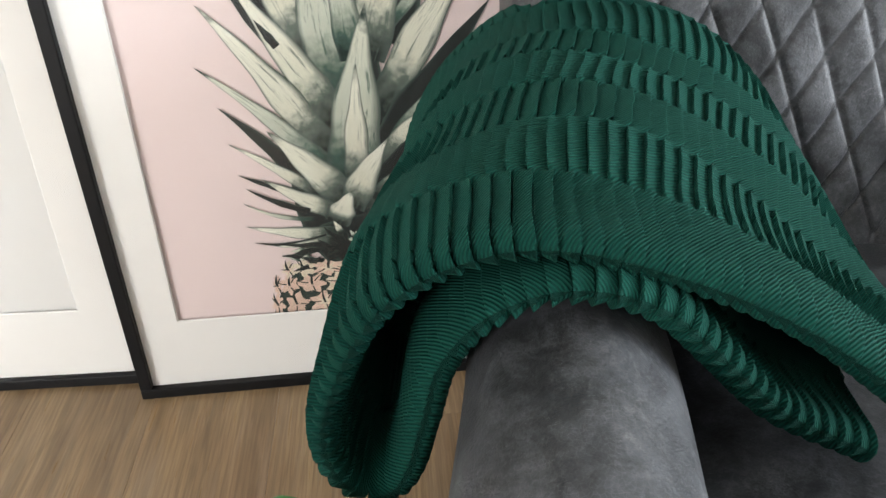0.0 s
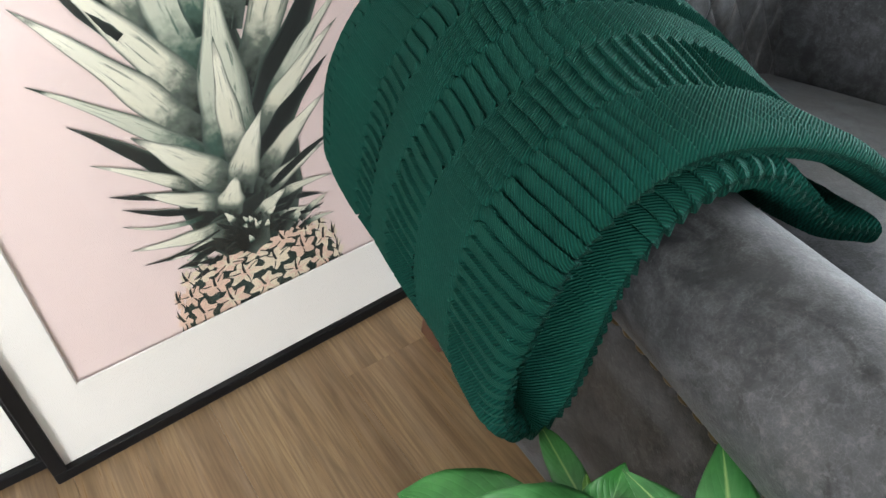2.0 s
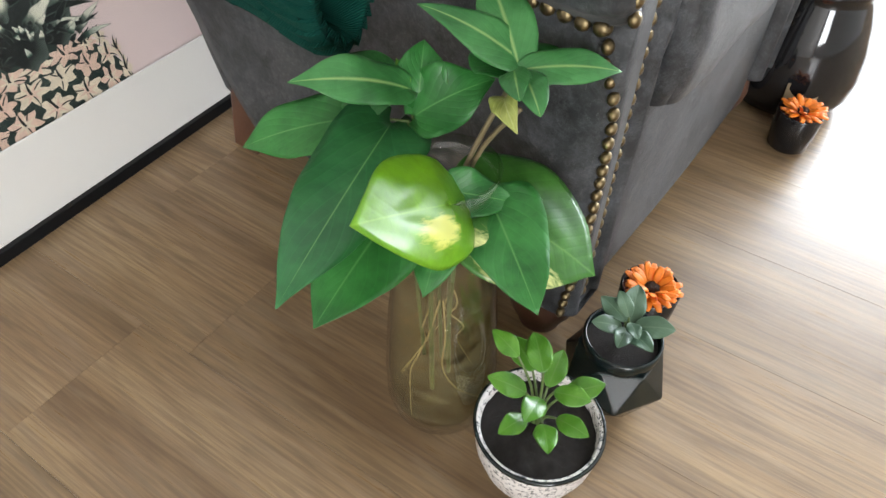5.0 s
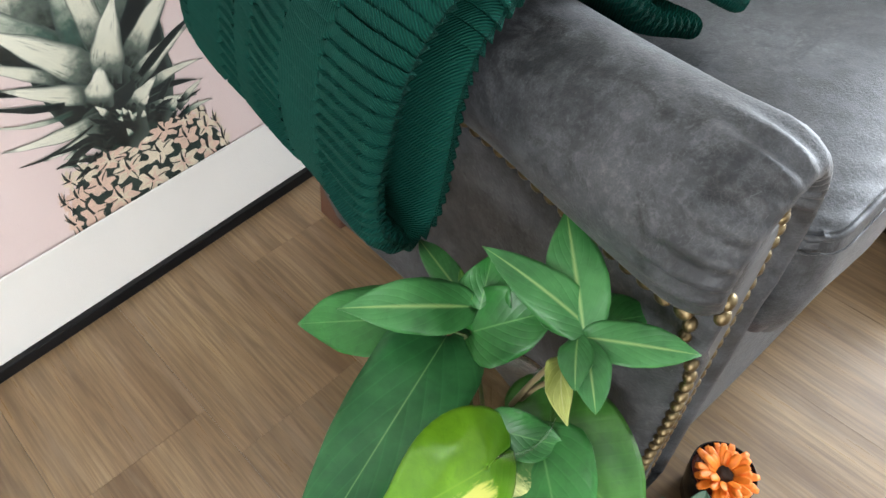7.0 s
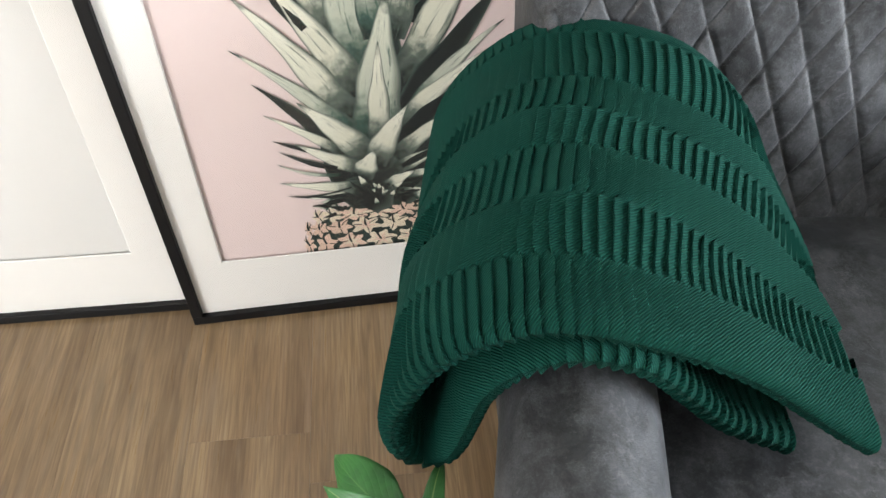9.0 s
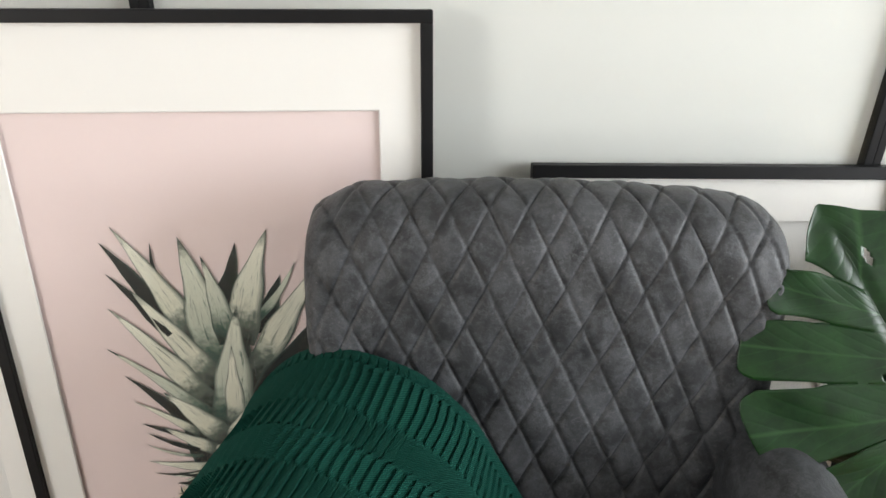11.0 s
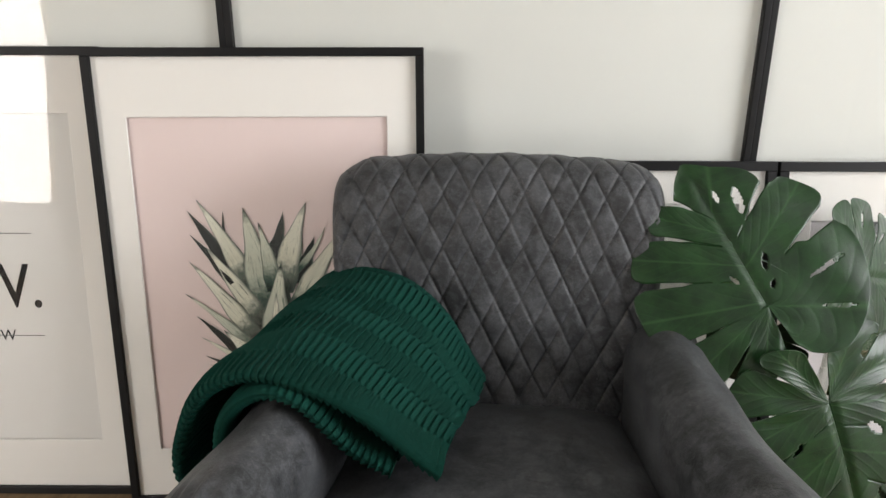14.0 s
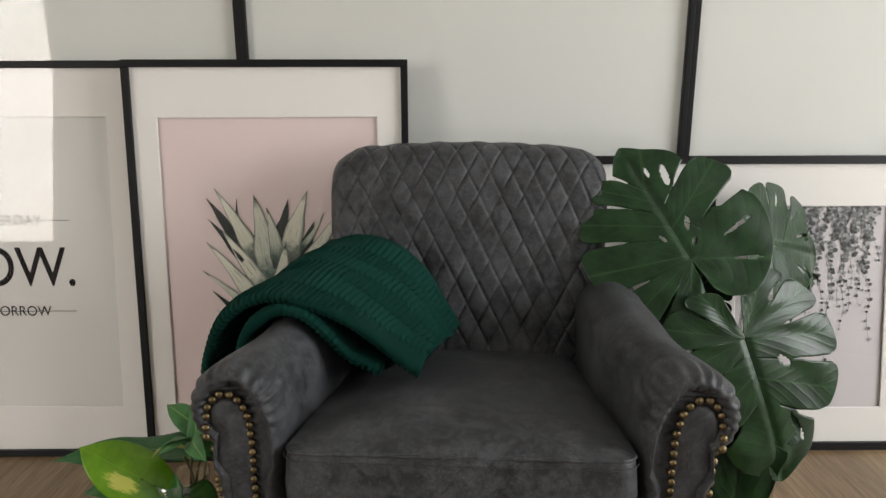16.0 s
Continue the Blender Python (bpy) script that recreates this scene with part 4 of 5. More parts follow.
def studs(arm_ob, side, seed):
    rng = random.Random(seed)
    line = spline(ARCH, 400)
    ln = np.concatenate([[0], np.cumsum(np.linalg.norm(np.diff(line, axis=0), axis=1))])
    count = int(ln[-1] / 0.0152)
    for i in range(count + 1):
        s = ln[-1] * i / count
        x, z = np.interp(s, ln, line[:, 0]), np.interp(s, ln, line[:, 1])
        d = min(math.hypot(x - u, z - w) for u, w in ARM_PROFILE_FINE)
        deep = float(np.interp(d, [0.002, 0.0045, 0.008, 0.013, 0.018, 0.0215, 0.025, 0.030], [0.021, 0.012, 0.005, 0.0, -0.001, 0.0005, 0.005, 0.0105]))
        z -= LOW[side] * max(0.0, (z - 0.505) / 0.12)
        part("stud", STUD, None, arm_ob, local=pose(side * (x + 0.006) + rng.uniform(-0.0007, 0.0007), deep, z, 90 + rng.uniform(-12, 12), rng.uniform(-12, 12), 0))
    for i in range(36 if side < 0 else 10):
        y = 0.022 + i * 0.0158
        part("stud", STUD, None, arm_ob, local=pose(side * (0.3850 - TOE[side] * float(smoothstep(0.0, 0.30, y))), y, 0.505 + rng.uniform(-0.0008, 0.0008), 0, side * 90, 0))


def seat():
    """The loose seat cushion: a boxed, crowned pad with a corded top edge."""
    W, D0, D1 = 0.258, -0.012, 0.575
    nx, ny = 60, 56
    us = np.sin(np.linspace(-1, 1, nx) * math.pi / 2)
    vs = 0.5 + 0.5 * np.sin(np.linspace(-1, 1, ny) * math.pi / 2)
    x, y = np.meshgrid(us * W, D0 + vs * (D1 - D0), indexing="ij")
    e = np.minimum(np.minimum(W - np.abs(x), y - D0), (D1 - y)) / 0.5
    slope = 0.507 - 0.092 * (y - D0) / (D1 - D0)
    crown = 0.034 * (1 - (x / W) ** 4) * (1 - (2 * vs[None, :] - 1) ** 4) ** 0.8
    dent = -0.006 * np.exp(-((x - 0.05) / 0.13) ** 2 - ((y - 0.28) / 0.15) ** 2)
    creases = 0.0010 * np.sin(x * 150 + 9 * np.sin(y * 21)) * np.exp(-((y - D0) / 0.06) ** 2)
    z = slope + crown + dent + creases
    cr = 0.030
    cx_, cy_ = np.abs(x) - (W - cr), np.minimum(y - (D0 + cr), 0)
    shape = np.stack([x, y, z], -1)
    corner = (cx_ > 0) & (cy_ < 0)
    k = np.sqrt(cx_ ** 2 + cy_ ** 2)
    f = np.where(corner, cr / np.maximum(np.maximum(cx_, -cy_), 1e-6) * np.maximum(cx_, -cy_) / np.maximum(k, 1e-6), 1)
    m = np.where(corner, np.maximum(cx_, -cy_) / np.maximum(k, 1e-9), 1)
    shape[..., 0] = np.where(corner, np.sign(x) * (W - cr + cx_ * m), x)
    shape[..., 0] *= 1 - 0.085 * vs[None, :] ** 1.2
    shape[..., 1] = np.where(corner, D0 + cr + cy_ * m, y)
    bm = bmesh.new()
    top = [[bm.verts.new(p) for p in row] for row in shape]
    for a, b in zip(top, top[1:]):
        for j in range(ny - 1):
            bm.faces.new((a[j], b[j], b[j + 1], a[j + 1]))
    rim = [top[i][0] for i in range(nx)] + [top[-1][j] for j in range(1, ny)] + [top[i][-1] for i in range(nx - 2, -1, -1)] + [top[0][j] for j in range(ny - 2, 0, -1)]
    co = [v.co.copy() for v in rim]
    prev = rim
    for dz, out in ((0.004, 0.003), (0.020, 0.007), (0.060, 0.011), (0.100, 0.009), (0.128, 0.002), (0.138, -0.012)):
        ring = []
        for p in co:
            d = Vector((p.x, (p.y - 0.28), 0)).normalized()
            wob = 0.0016 * math.sin(p.x * 37 + dz * 60)
            ring.append(bm.verts.new((p.x + d.x * out, p.y + d.y * (out + wob), p.z - dz)))
        for i in range(len(prev)):
            j = (i + 1) % len(prev)
            bm.faces.new((prev[i], prev[j], ring[j], ring[i]))
        prev = ring
    bm.faces.new(prev[::-1])
    ob = part("seat_cushion", bm, LEATHER, chair, "boxed leather seat cushion with a stitched edge")
    line = [Vector((p.x * 1.008, p.y - 0.002, p.z - 0.004)) for p in co]
    for nm, off, r in (("piping", 0.0, 0.0034), ("seam", 0.011, 0.0009)):
        bm = bmesh.new()
        rings = []
        for i, p in enumerate(line):
            d = (line[(i + 1) % len(line)] - line[i - 1]).normalized()
            side = d.cross(Vector((0, 0, 1))).normalized()
            o = p - Vector((0, 0, off)) + side * (0.006 if off else 0)
            rings.append([bm.verts.new(o + side * r * math.cos(a) + Vector((0, 0, r * math.sin(a)))) for a in np.linspace(0, 2 * math.pi, 7)[:-1]])
        for i in range(len(rings)):
            a, b = rings[i], rings[(i + 1) % len(rings)]
            for q in range(6):
                bm.faces.new((a[q], a[(q + 1) % 6], b[(q + 1) % 6], b[q]))
        part(nm, bm, LEATHER, ob)


def backrest():
    """A raked back, quilted in tall diamonds over its front and rolled top."""
    n, c = 330, 300
    face = spline([(0.500, 0.36), (0.540, 0.44), (0.563, 0.54), (0.583, 0.65), (0.598, 0.75), (0.612, 0.82), (0.634, 0.864), (0.672, 0.884), (0.716, 0.882), (0.746, 0.850), (0.748, 0.76), (0.728, 0.62), (0.690, 0.45), (0.655, 0.30), (0.620, 0.20)], n)
    ln = np.concatenate([[0], np.cumsum(np.linalg.norm(np.diff(face, axis=0), axis=1))])
    tang = np.gradient(face, axis=0)
    tang /= np.linalg.norm(tang, axis=1, keepdims=True)
    nor = np.stack([-tang[:, 1], tang[:, 0]], 1)
    u = np.linspace(-1, 1, c)
    rows = []
    zmid = 0.80
    for i in range(n):
        y, z = face[i]
        half = 0.318 + 0.004 * math.sin(z * 9)
        # the top corners are rounded, the sides bow back
        edge = np.abs(u)
        x = np.sign(u) * half * np.where(edge < 0.86, edge, 0.86 + 0.14 * np.sin((edge - 0.86) / 0.14 * math.pi / 2))
        roundz = 0.056 * np.clip((edge - 0.74) / 0.26, 0, 1) ** 2.4 * float(smoothstep(0.60, 0.86, z))
        crown = 0.019 * (edge ** 2) - 0.005 * float(smoothstep(0.60, 0.86, z))
        sideback = np.clip((edge - 0.90) / 0.10, 0, 1) ** 2 * 0.05 * (1 if i < n * 0.6 else -0.6)
        p = ln[i] / 0.098
        q = x / 0.0505
        a, b = q + p, q - p
        fa, fb = np.abs(a - np.floor(a) - 0.5) * 2, np.abs(b - np.floor(b) - 0.5) * 2
        seam = np.maximum(fa, fb)
        puff = (1 - 0.28 * fa ** 4 - 0.72 * fa ** 26) * (1 - 0.28 * fb ** 4 - 0.72 * fb ** 26)
        front = float(1 - smoothstep(0.60, 0.72, i / n))
        depth = 0.0068 * front * puff + 0.0012 * front * np.sin(x * 71 + z * 57)
        rows.append(np.stack([x, y + nor[i, 0] * -depth * -1 * 0 - (-nor[i, 0]) * depth + sideback, z + nor[i, 1] * depth - roundz - crown], -1))
    pts = np.array(rows)
    me = grid_mesh("backrest", pts)
    bm = bmesh.new()
    bm.from_mesh(me)
    bpy.data.meshes.remove(me)
    bm.verts.ensure_lookup_table()
    for col in (0, c - 1):
        line = [bm.verts[i * c + col] for i in range(n)]
        for i in range(n // 2 - 1):
            bm.faces.new((line[i], line[i + 1], line[n - 2 - i], line[n - 1 - i]))
    part("backrest", bm, LEATHER, chair, "diamond quilted leather backrest with a rolled top")


def chair_frame():
    bm = box_mesh((-0.262, 0.016, 0.105), (0.262, 0.60, 0.372), 0.014, 3)
    bmesh.ops.subdivide_edges(bm, edges=[e for e in bm.edges if e.calc_length() > 0.2], cuts=12, use_grid_fill=True)
    for v in bm.verts:
        v.co.y -= 0.004 * math.cos(v.co.x * 6) * (v.co.y < 0.1)
    part("front_rail", bm, LEATHER, chair, "leather covered rail under the cushion")
    bun = [(0, 0), (0.022, 0), (0.027, 0.006), (0.031, 0.020), (0.041, 0.040), (0.046, 0.062), (0.043, 0.082), (0.034, 0.095), (0.034, 0.104), (0.044, 0.112), (0.046, 0.128), (0.040, 0.146), (0, 0.146)]
    for x in (-0.300, 0.300):
        part("foot", lathe(bun, 28), WALNUT, chair, "turned wooden bun foot", True, pose(x, 0.062, 0.037))
    for x in (-0.275, 0.275):
        bm = box_mesh((-0.024, -0.028, 0), (0.024, 0.028, 0.24), 0.004, 2)
        for v in bm.verts:
            k = v.co.z / 0.24
            v.co.y += 0.055 * (1 - k) ** 1.5
            v.co.x *= 0.82 + 0.30 * k
        part("foot", bm, WALNUT, chair, "splayed wooden back foot", False, pose(x, 0.575, 0.037))


for side_ in (-1, 1):
    studs(arm(side_), side_, 5 + side_)
seat()
backrest()
chair_frame()


# ---------------- the throw ----------------
def throw_blanket():
    """A ribbed throw folded over the arm: one thick sheet from the seat, over the arm, round a loop at its foot and back over the arm."""
    front = [(0.408, 0.548), (0.340, 0.585), (0.275, 0.621), (0.210, 0.650), (0.158, 0.6625), (0.110, 0.657), (0.062, 0.634), (0.028, 0.595), (0.009, 0.530), (0.011, 0.478), (0.029, 0.449), (0.050, 0.452), (0.064, 0.480), (0.072, 0.525), (0.080, 0.575), (0.101, 0.610), (0.132, 0.630), (0.165, 0.637), (0.205, 0.628), (0.242, 0.600), (0.285, 0.562), (0.340, 0.540)]
    back = [(0.452, 0.512), (0.418, 0.566), (0.374, 0.626), (0.302, 0.674), (0.218, 0.685), (0.150, 0.664), (0.098, 0.612), (0.066, 0.550), (0.050, 0.490), (0.044, 0.452), (0.055, 0.446), (0.068, 0.462), (0.078, 0.505), (0.084, 0.545), (0.100, 0.592), (0.128, 0.618), (0.165, 0.627), (0.210, 0.618), (0.250, 0.588), (0.300, 0.520), (0.395, 0.482)]
    ns = 1900
    f, b = spline(front, ns), spline(back, ns)
    s_len = float(np.sum(np.linalg.norm(np.diff(f, axis=0), axis=1)))
    s = np.linspace(0, s_len, ns)
    k = np.linspace(0, 1, ns)
    y_front = np.interp(k, [0, 0.18, 0.30, 0.45, 0.52, 0.60, 0.78, 1.0], [0.328, 0.356, 0.368, 0.364, 0.366, 0.362, 0.356, 0.330])
    y_back = np.interp(k, [0, 0.10, 0.22, 0.32, 0.45, 0.52, 0.60, 0.75, 1.0], [0.640, 0.668, 0.698, 0.735, 0.758, 0.758, 0.74, 0.66, 0.60])
    # round the closed outline of the sheet: over the top from the back, round the front fold, back beneath
    half_t = 0.0105
    fold = np.linspace(math.pi / 2, 3 * math.pi / 2, 13)[1:-1]
    ring = [(v, half_t, 0.0) for v in np.linspace(1, 0, 120)] + [(0.0, half_t * math.sin(a), half_t * 1.5 * math.cos(a)) for a in fold] + [(v, -half_t, 0.0) for v in np.linspace(0, 1, 40)]
    base_rows, uv_rows = [], []
    period = 0.0112
    stripes = (0.14, 0.31, 0.465, 0.60, 0.72, 0.94)
    for v, h, dy in ring:
        w = float(smoothstep(0, 1, v))
        line = f * (1 - w) + b * w
        t = np.gradient(line, axis=0)
        t /= np.maximum(np.linalg.norm(t, axis=1, keepdims=True), 1e-9)
        nr = np.stack([t[:, 1], -t[:, 0]], 1)
        nr = -nr if nr[ns // 5, 1] < 0 else nr
        y = y_front + (y_back - y_front) * v + dy
        # pleats run from front to back and lie over to one side, then to the other, stripe by stripe
        at = v + 0.006 * np.sin(s * 9) + 0.004 * np.sin(s * 37)
        over = sum(((-1) ** i) * smoothstep(q - 0.006, q + 0.006, at) for i, q in enumerate(stripes))
        phase = s / period + 0.10 * np.sin(y * 31 + s * 5) + 0.05 * np.sin(y * 83 + s * 40)
        saw = phase - np.floor(phase)
        lean_a = saw ** 1.3 - 1.1 * (1 - smoothstep(0.0, 0.16, saw))
        lean_b = (1 - saw) ** 1.3 - 1.0 * smoothstep(0.84, 1.0, saw)
        calm = 1 - 0.9 * float(smoothstep(0.93, 0.99, v))
        amp = np.where(h < half_t * 0.98, 0.0032, 0.0050) * calm
        rib = lean_a * over + lean_b * (1 - over)
        slide = (0.0026 * saw ** 2 * over - 0.0018 * (1 - saw) ** 2 * (1 - over)) * calm
        lumps = 0.0035 * np.sin(s * 13 + y * 17) * np.sin(y * 21 + 1.0) + 0.0022 * np.sin(s * 31 - y * 26)
        hh = h + (1 if h >= 0 else -1) * amp * (rib - 0.4) + lumps
        if abs(h) < half_t * 0.98:
            y = y - amp * (rib - 0.4) * 1.2
        p = np.stack([line[:, 0] + nr[:, 0] * hh + t[:, 0] * slide, y, line[:, 1] + nr[:, 1] * hh + t[:, 1] * slide], 1)
        base_rows.append(p)
        uv_rows.append(np.stack([s * 5.2 + 0 * y, y * 5.2 + (0 if h > 0 else 3)], 1))
    pts, uvs = np.array(base_rows), np.array(uv_rows)
    me = grid_mesh("throw_blanket", pts, uvs, wrap_u=True)
    bm = bmesh.new()
    bm.from_mesh(me)
    bpy.data.meshes.remove(me)
    bm.verts.ensure_lookup_table()
    for col in (0, ns - 1):
        bm.faces.new([bm.verts[i * ns + col] for i in range(len(ring))])
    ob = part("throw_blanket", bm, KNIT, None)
    ob.matrix_world = Matrix.Translation((-0.002, 0.002, -0.037)) @ Matrix.Diagonal((1, 1.032, 1, 1))
    tagged(ob, "dark green ribbed knit throw folded over the armchair's arm", "blanket")


throw_blanket()


# ---------------- plants and pots ----------------
def leaf_part(parent, material, base, tip, wide, normal, kind="lance", seed=0, label="", fold=0.20, droop=0.20, ripple=0.09):
    me = blade("leaf", base, tip, wide, normal, kind, fold, droop, ripple, seed)
    return world_part("leaf", me, material, parent, label)


def water_vase():
    at = Vector((0.010, 0.229, 0))
    ob = thing("glass_vase", "clear glass vase of water with rooted cuttings", "vase", Matrix.Translation(at) @ Matrix.Scale(0.955, 4))
    glass = part("vessel", lathe([(0, 0.001), (0.050, 0.001), (0.061, 0.006), (0.066, 0.03), (0.066, 0.08), (0.060, 0.17), (0.052, 0.25), (0.046, 0.31), (0.046, 0.345), (0.050, 0.372), (0.047, 0.373), (0.0435, 0.345), (0.0435, 0.31), (0.049, 0.25), (0.057, 0.17), (0.063, 0.08), (0.062, 0.03), (0.055, 0.012), (0, 0.010)], 56), VASE_GLASS, ob, "clear glass vessel")
    glass.visible_shadow = False
    water = part("water", lathe([(0, 0.0125), (0.054, 0.0135), (0.061, 0.031), (0.062, 0.08), (0.056, 0.17), (0.0505, 0.225), (0, 0.225)], 48), WATER, ob, "faintly yellow water")
    water.visible_shadow = False
    rng = random.Random(2)
    for i in range(5):
        a = rng.uniform(0, 6.28)
        pts = [(0.012 * math.cos(a), 0.012 * math.sin(a), 0.20)]
        for k in range(1, 5):
            a += rng.uniform(-0.9, 0.9)
            r = 0.012 + 0.010 * k
            pts.append((r * math.cos(a), r * math.sin(a), 0.20 - 0.045 * k + rng.uniform(-0.01, 0.01)))
        part("root", tube(pts, 0.0011, 6, 0.5), ROOT, ob)
    return ob


vase = water_vase()
NODE_A, NODE_B = Vector((0.053, 0.194, 0.441)), Vector((0.025, 0.283, 0.368))
FACE = Vector((-0.30, -0.25, 0.62))


def cuttings():
    """A cutting plant whose stalks stand in the vase."""
    ob = thing("arrowhead_plant", "leafy arrowhead and pothos cuttings standing in the glass vase", "plant", Matrix.Translation((0.010, 0.236, 0.030)))

    def stalk(*pts, r=0.0022, material=STEM):
        return world_part("stalk", tube(pts, r, 7, 0.8), material, ob)

    stalk((0.002, 0.237, 0.030), (0.010, 0.243, 0.230), (0.030, 0.222, 0.350), NODE_A, r=0.0028, material=BROWN_STEM)
    stalk((0.010, 0.243, 0.040), (0.018, 0.241, 0.230), (0.036, 0.219, 0.350), (0.042, 0.183, 0.416), r=0.0026, material=BROWN_STEM)
    stalk((0.015, 0.246, 0.040), (0.012, 0.251, 0.240), (0.016, 0.269, 0.320), NODE_B, r=0.0026)
    stalk((0.020, 0.237, 0.060), (0.020, 0.247, 0.250), (0.030, 0.273, 0.330), (0.034, 0.293, 0.394), r=0.0022)
    stalk((-0.010, 0.226, 0.040), (-0.006, 0.231, 0.240), (-0.006, 0.211, 0.332), (-0.027, 0.198, 0.354), r=0.0026)
    stalk((0.020, 0.226, 0.040), (0.025, 0.231, 0.240), (0.032, 0.211, 0.325), (0.023, 0.189, 0.331), r=0.0026)
    stalk((0.000, 0.246, 0.080), (-0.010, 0.251, 0.260), (-0.024, 0.245, 0.335), (-0.046, 0.237, 0.342))
    stalk((0.010, 0.223, 0.080), (0.012, 0.216, 0.260), (0.018, 0.202, 0.332), (0.016, 0.187, 0.332))
    stalk(NODE_B, (0.018, 0.301, 0.366), (0.015, 0.319, 0.362), r=0.0014)
    # five leaflets in a whorl
    leaf_part(ob, SYNGONIUM, NODE_A + Vector((0.010, -0.006, -0.004)), (0.036, 0.282, 0.472), 0.036, FACE + Vector((0.1, 0, 0)), "spear", 1)
    leaf_part(ob, SYNGONIUM, NODE_A, (0.102, 0.264, 0.480), 0.044, Vector((-0.5, -0.4, 0.55)), "spear", 2)
    leaf_part(ob, SYNGONIUM, NODE_A, (0.103, 0.133, 0.440), 0.032, FACE, "spear", 3)
    leaf_part(ob, SYNGONIUM, NODE_A, (0.017, 0.151, 0.436), 0.028, FACE, "oval", 4)
    leaf_part(ob, SYNGONIUM, NODE_A + Vector((-0.002, 0.004, 0)), (0.016, 0.169, 0.442), 0.024, Vector((-0.4, -0.1, 0.6)), "oval", 40)
    leaf_part(ob, DEEP_LEAF, NODE_A + Vector((0.008, 0.010, -0.006)), (0.118, 0.183, 0.420), 0.042, FACE, "spear", 5)
    leaf_part(ob, DEEP_LEAF, NODE_A + Vector((0.004, 0.008, -0.010)), (0.082, 0.259, 0.420), 0.040, FACE, "spear", 41)
    leaf_part(ob, YELLOW_LEAF, (0.042, 0.197, 0.420), (0.002, 0.160, 0.426), 0.024, Vector((-0.6, -0.2, 0.5)), "spear", 6, "young yellow curled leaf", 0.7, 0.35, 0.14)
    # the second whorl, over the floor
    leaf_part(ob, SYNGONIUM, (0.036, 0.289, 0.392), (-0.059, 0.334, 0.427), 0.046, FACE, "spear", 7, "", 0.25, 0.22, 0.12)
    leaf_part(ob, DEEP_LEAF, (0.015, 0.319, 0.362), (-0.065, 0.408, 0.331), 0.062, Vector((-0.35, -0.2, 0.6)), "spear", 8, "", 0.2, 0.22, 0.12)
    leaf_part(ob, BIG_LEAF, NODE_B + Vector((-0.012, 0.010, 0.0)), (-0.197, 0.202, 0.385), 0.086, FACE, "arrow", 9, "", 0.14, 0.04, 0.10)
    leaf_part(ob, DEEP_LEAF, NODE_B + Vector((0.004, -0.002, 0.004)), (0.086, 0.237, 0.400), 0.064, FACE, "arrow", 10, "", 0.3, 0.2, 0.12)
    leaf_part(ob, DEEP_LEAF, NODE_B + Vector((0.012, 0.000, 0.012)), (0.070, 0.303, 0.420), 0.050, Vector((-0.5, -0.4, 0.3)), "arrow", 11, "", 0.5, 0.2, 0.1)
    leaf_part(ob, SYNGONIUM, (0.036, 0.293, 0.392), (0.052, 0.378, 0.387), 0.026, Vector((-0.3, -0.3, 0.6)), "spear", 12)
    leaf_part(ob, DEEP_LEAF, (0.030, 0.301, 0.384), (0.000, 0.342, 0.370), 0.034, FACE, "oval", 42)
    leaf_part(ob, SPROUT, (0.037, 0.293, 0.396), (0.046, 0.315, 0.408), 0.010, Vector((-0.5, -0.2, 0.5)), "spear", 43, "", 0.6)
    # pothos
    leaf_part(ob, LIME_LEAF, (-0.036, 0.190, 0.367), (-0.134, 0.184, 0.426), 0.077, Vector((0.02, -0.55, 0.66)), "heart", 14, "glossy lime leaf splashed with yellow", 0.10, 0.08, 0.02)
    leaf_part(ob, VARIEGATED, (0.023, 0.189, 0.331), (0.040, 0.087, 0.296), 0.108, Vector((-0.10, -0.24, 0.65)), "heart", 15, "green heart leaf with a cream flash", 0.14, 0.10, 0.03)
    leaf_part(ob, DEEP_LEAF, (0.024, 0.193, 0.332), (-0.028, 0.104, 0.292), 0.076, Vector((-0.4, -0.4, 0.5)), "arrow", 16, "", 0.16, 0.10, 0.08)
    leaf_part(ob, DEEP_LEAF, (-0.046, 0.237, 0.342), (-0.161, 0.218, 0.314), 0.082, Vector((-0.4, -0.3, 0.6)), "arrow", 17, "", 0.16, 0.16, 0.10)
    leaf_part(ob, DEEP_LEAF, (-0.016, 0.209, 0.332), (-0.076, 0.183, 0.298), 0.050, Vector((-0.4, -0.4, 0.5)), "arrow", 18, "", 0.1, 0.16, 0.14)
    leaf_part(ob, DEEP_LEAF, (-0.006, 0.217, 0.346), (0.034, 0.173, 0.330), 0.042, Vector((-0.4, -0.3, 0.6)), "arrow", 19, "", 0.2, 0.1, 0.14)


cuttings()


def sprout(parent, centre, z0, specs, material, r=0.0018):
    """A small upright plant: stalks from the soil, each with a few leaves. specs: lean, reach, height, leaf length."""
    c = Vector((*centre, z0))
    for i, (a, reach, high, size) in enumerate(specs):
        d = Vector((math.cos(a), math.sin(a), 0))
        tip = c + d * reach + Vector((0, 0, high))
        world_part("stalk", tube([c + d * 0.004 - Vector((0, 0, 0.006)), c + d * reach * 0.4 + Vector((0, 0, high * 0.6)), tip], r, 6, 0.7), STEM, parent)
        leaf_part(parent, material, tip, tip + d * size + Vector((0, 0, size * (0.15 if i % 2 else 0.35))), size * 0.62, Vector((-0.3, -0.2, 1)) - d * 0.35, "oval", 30 + i)


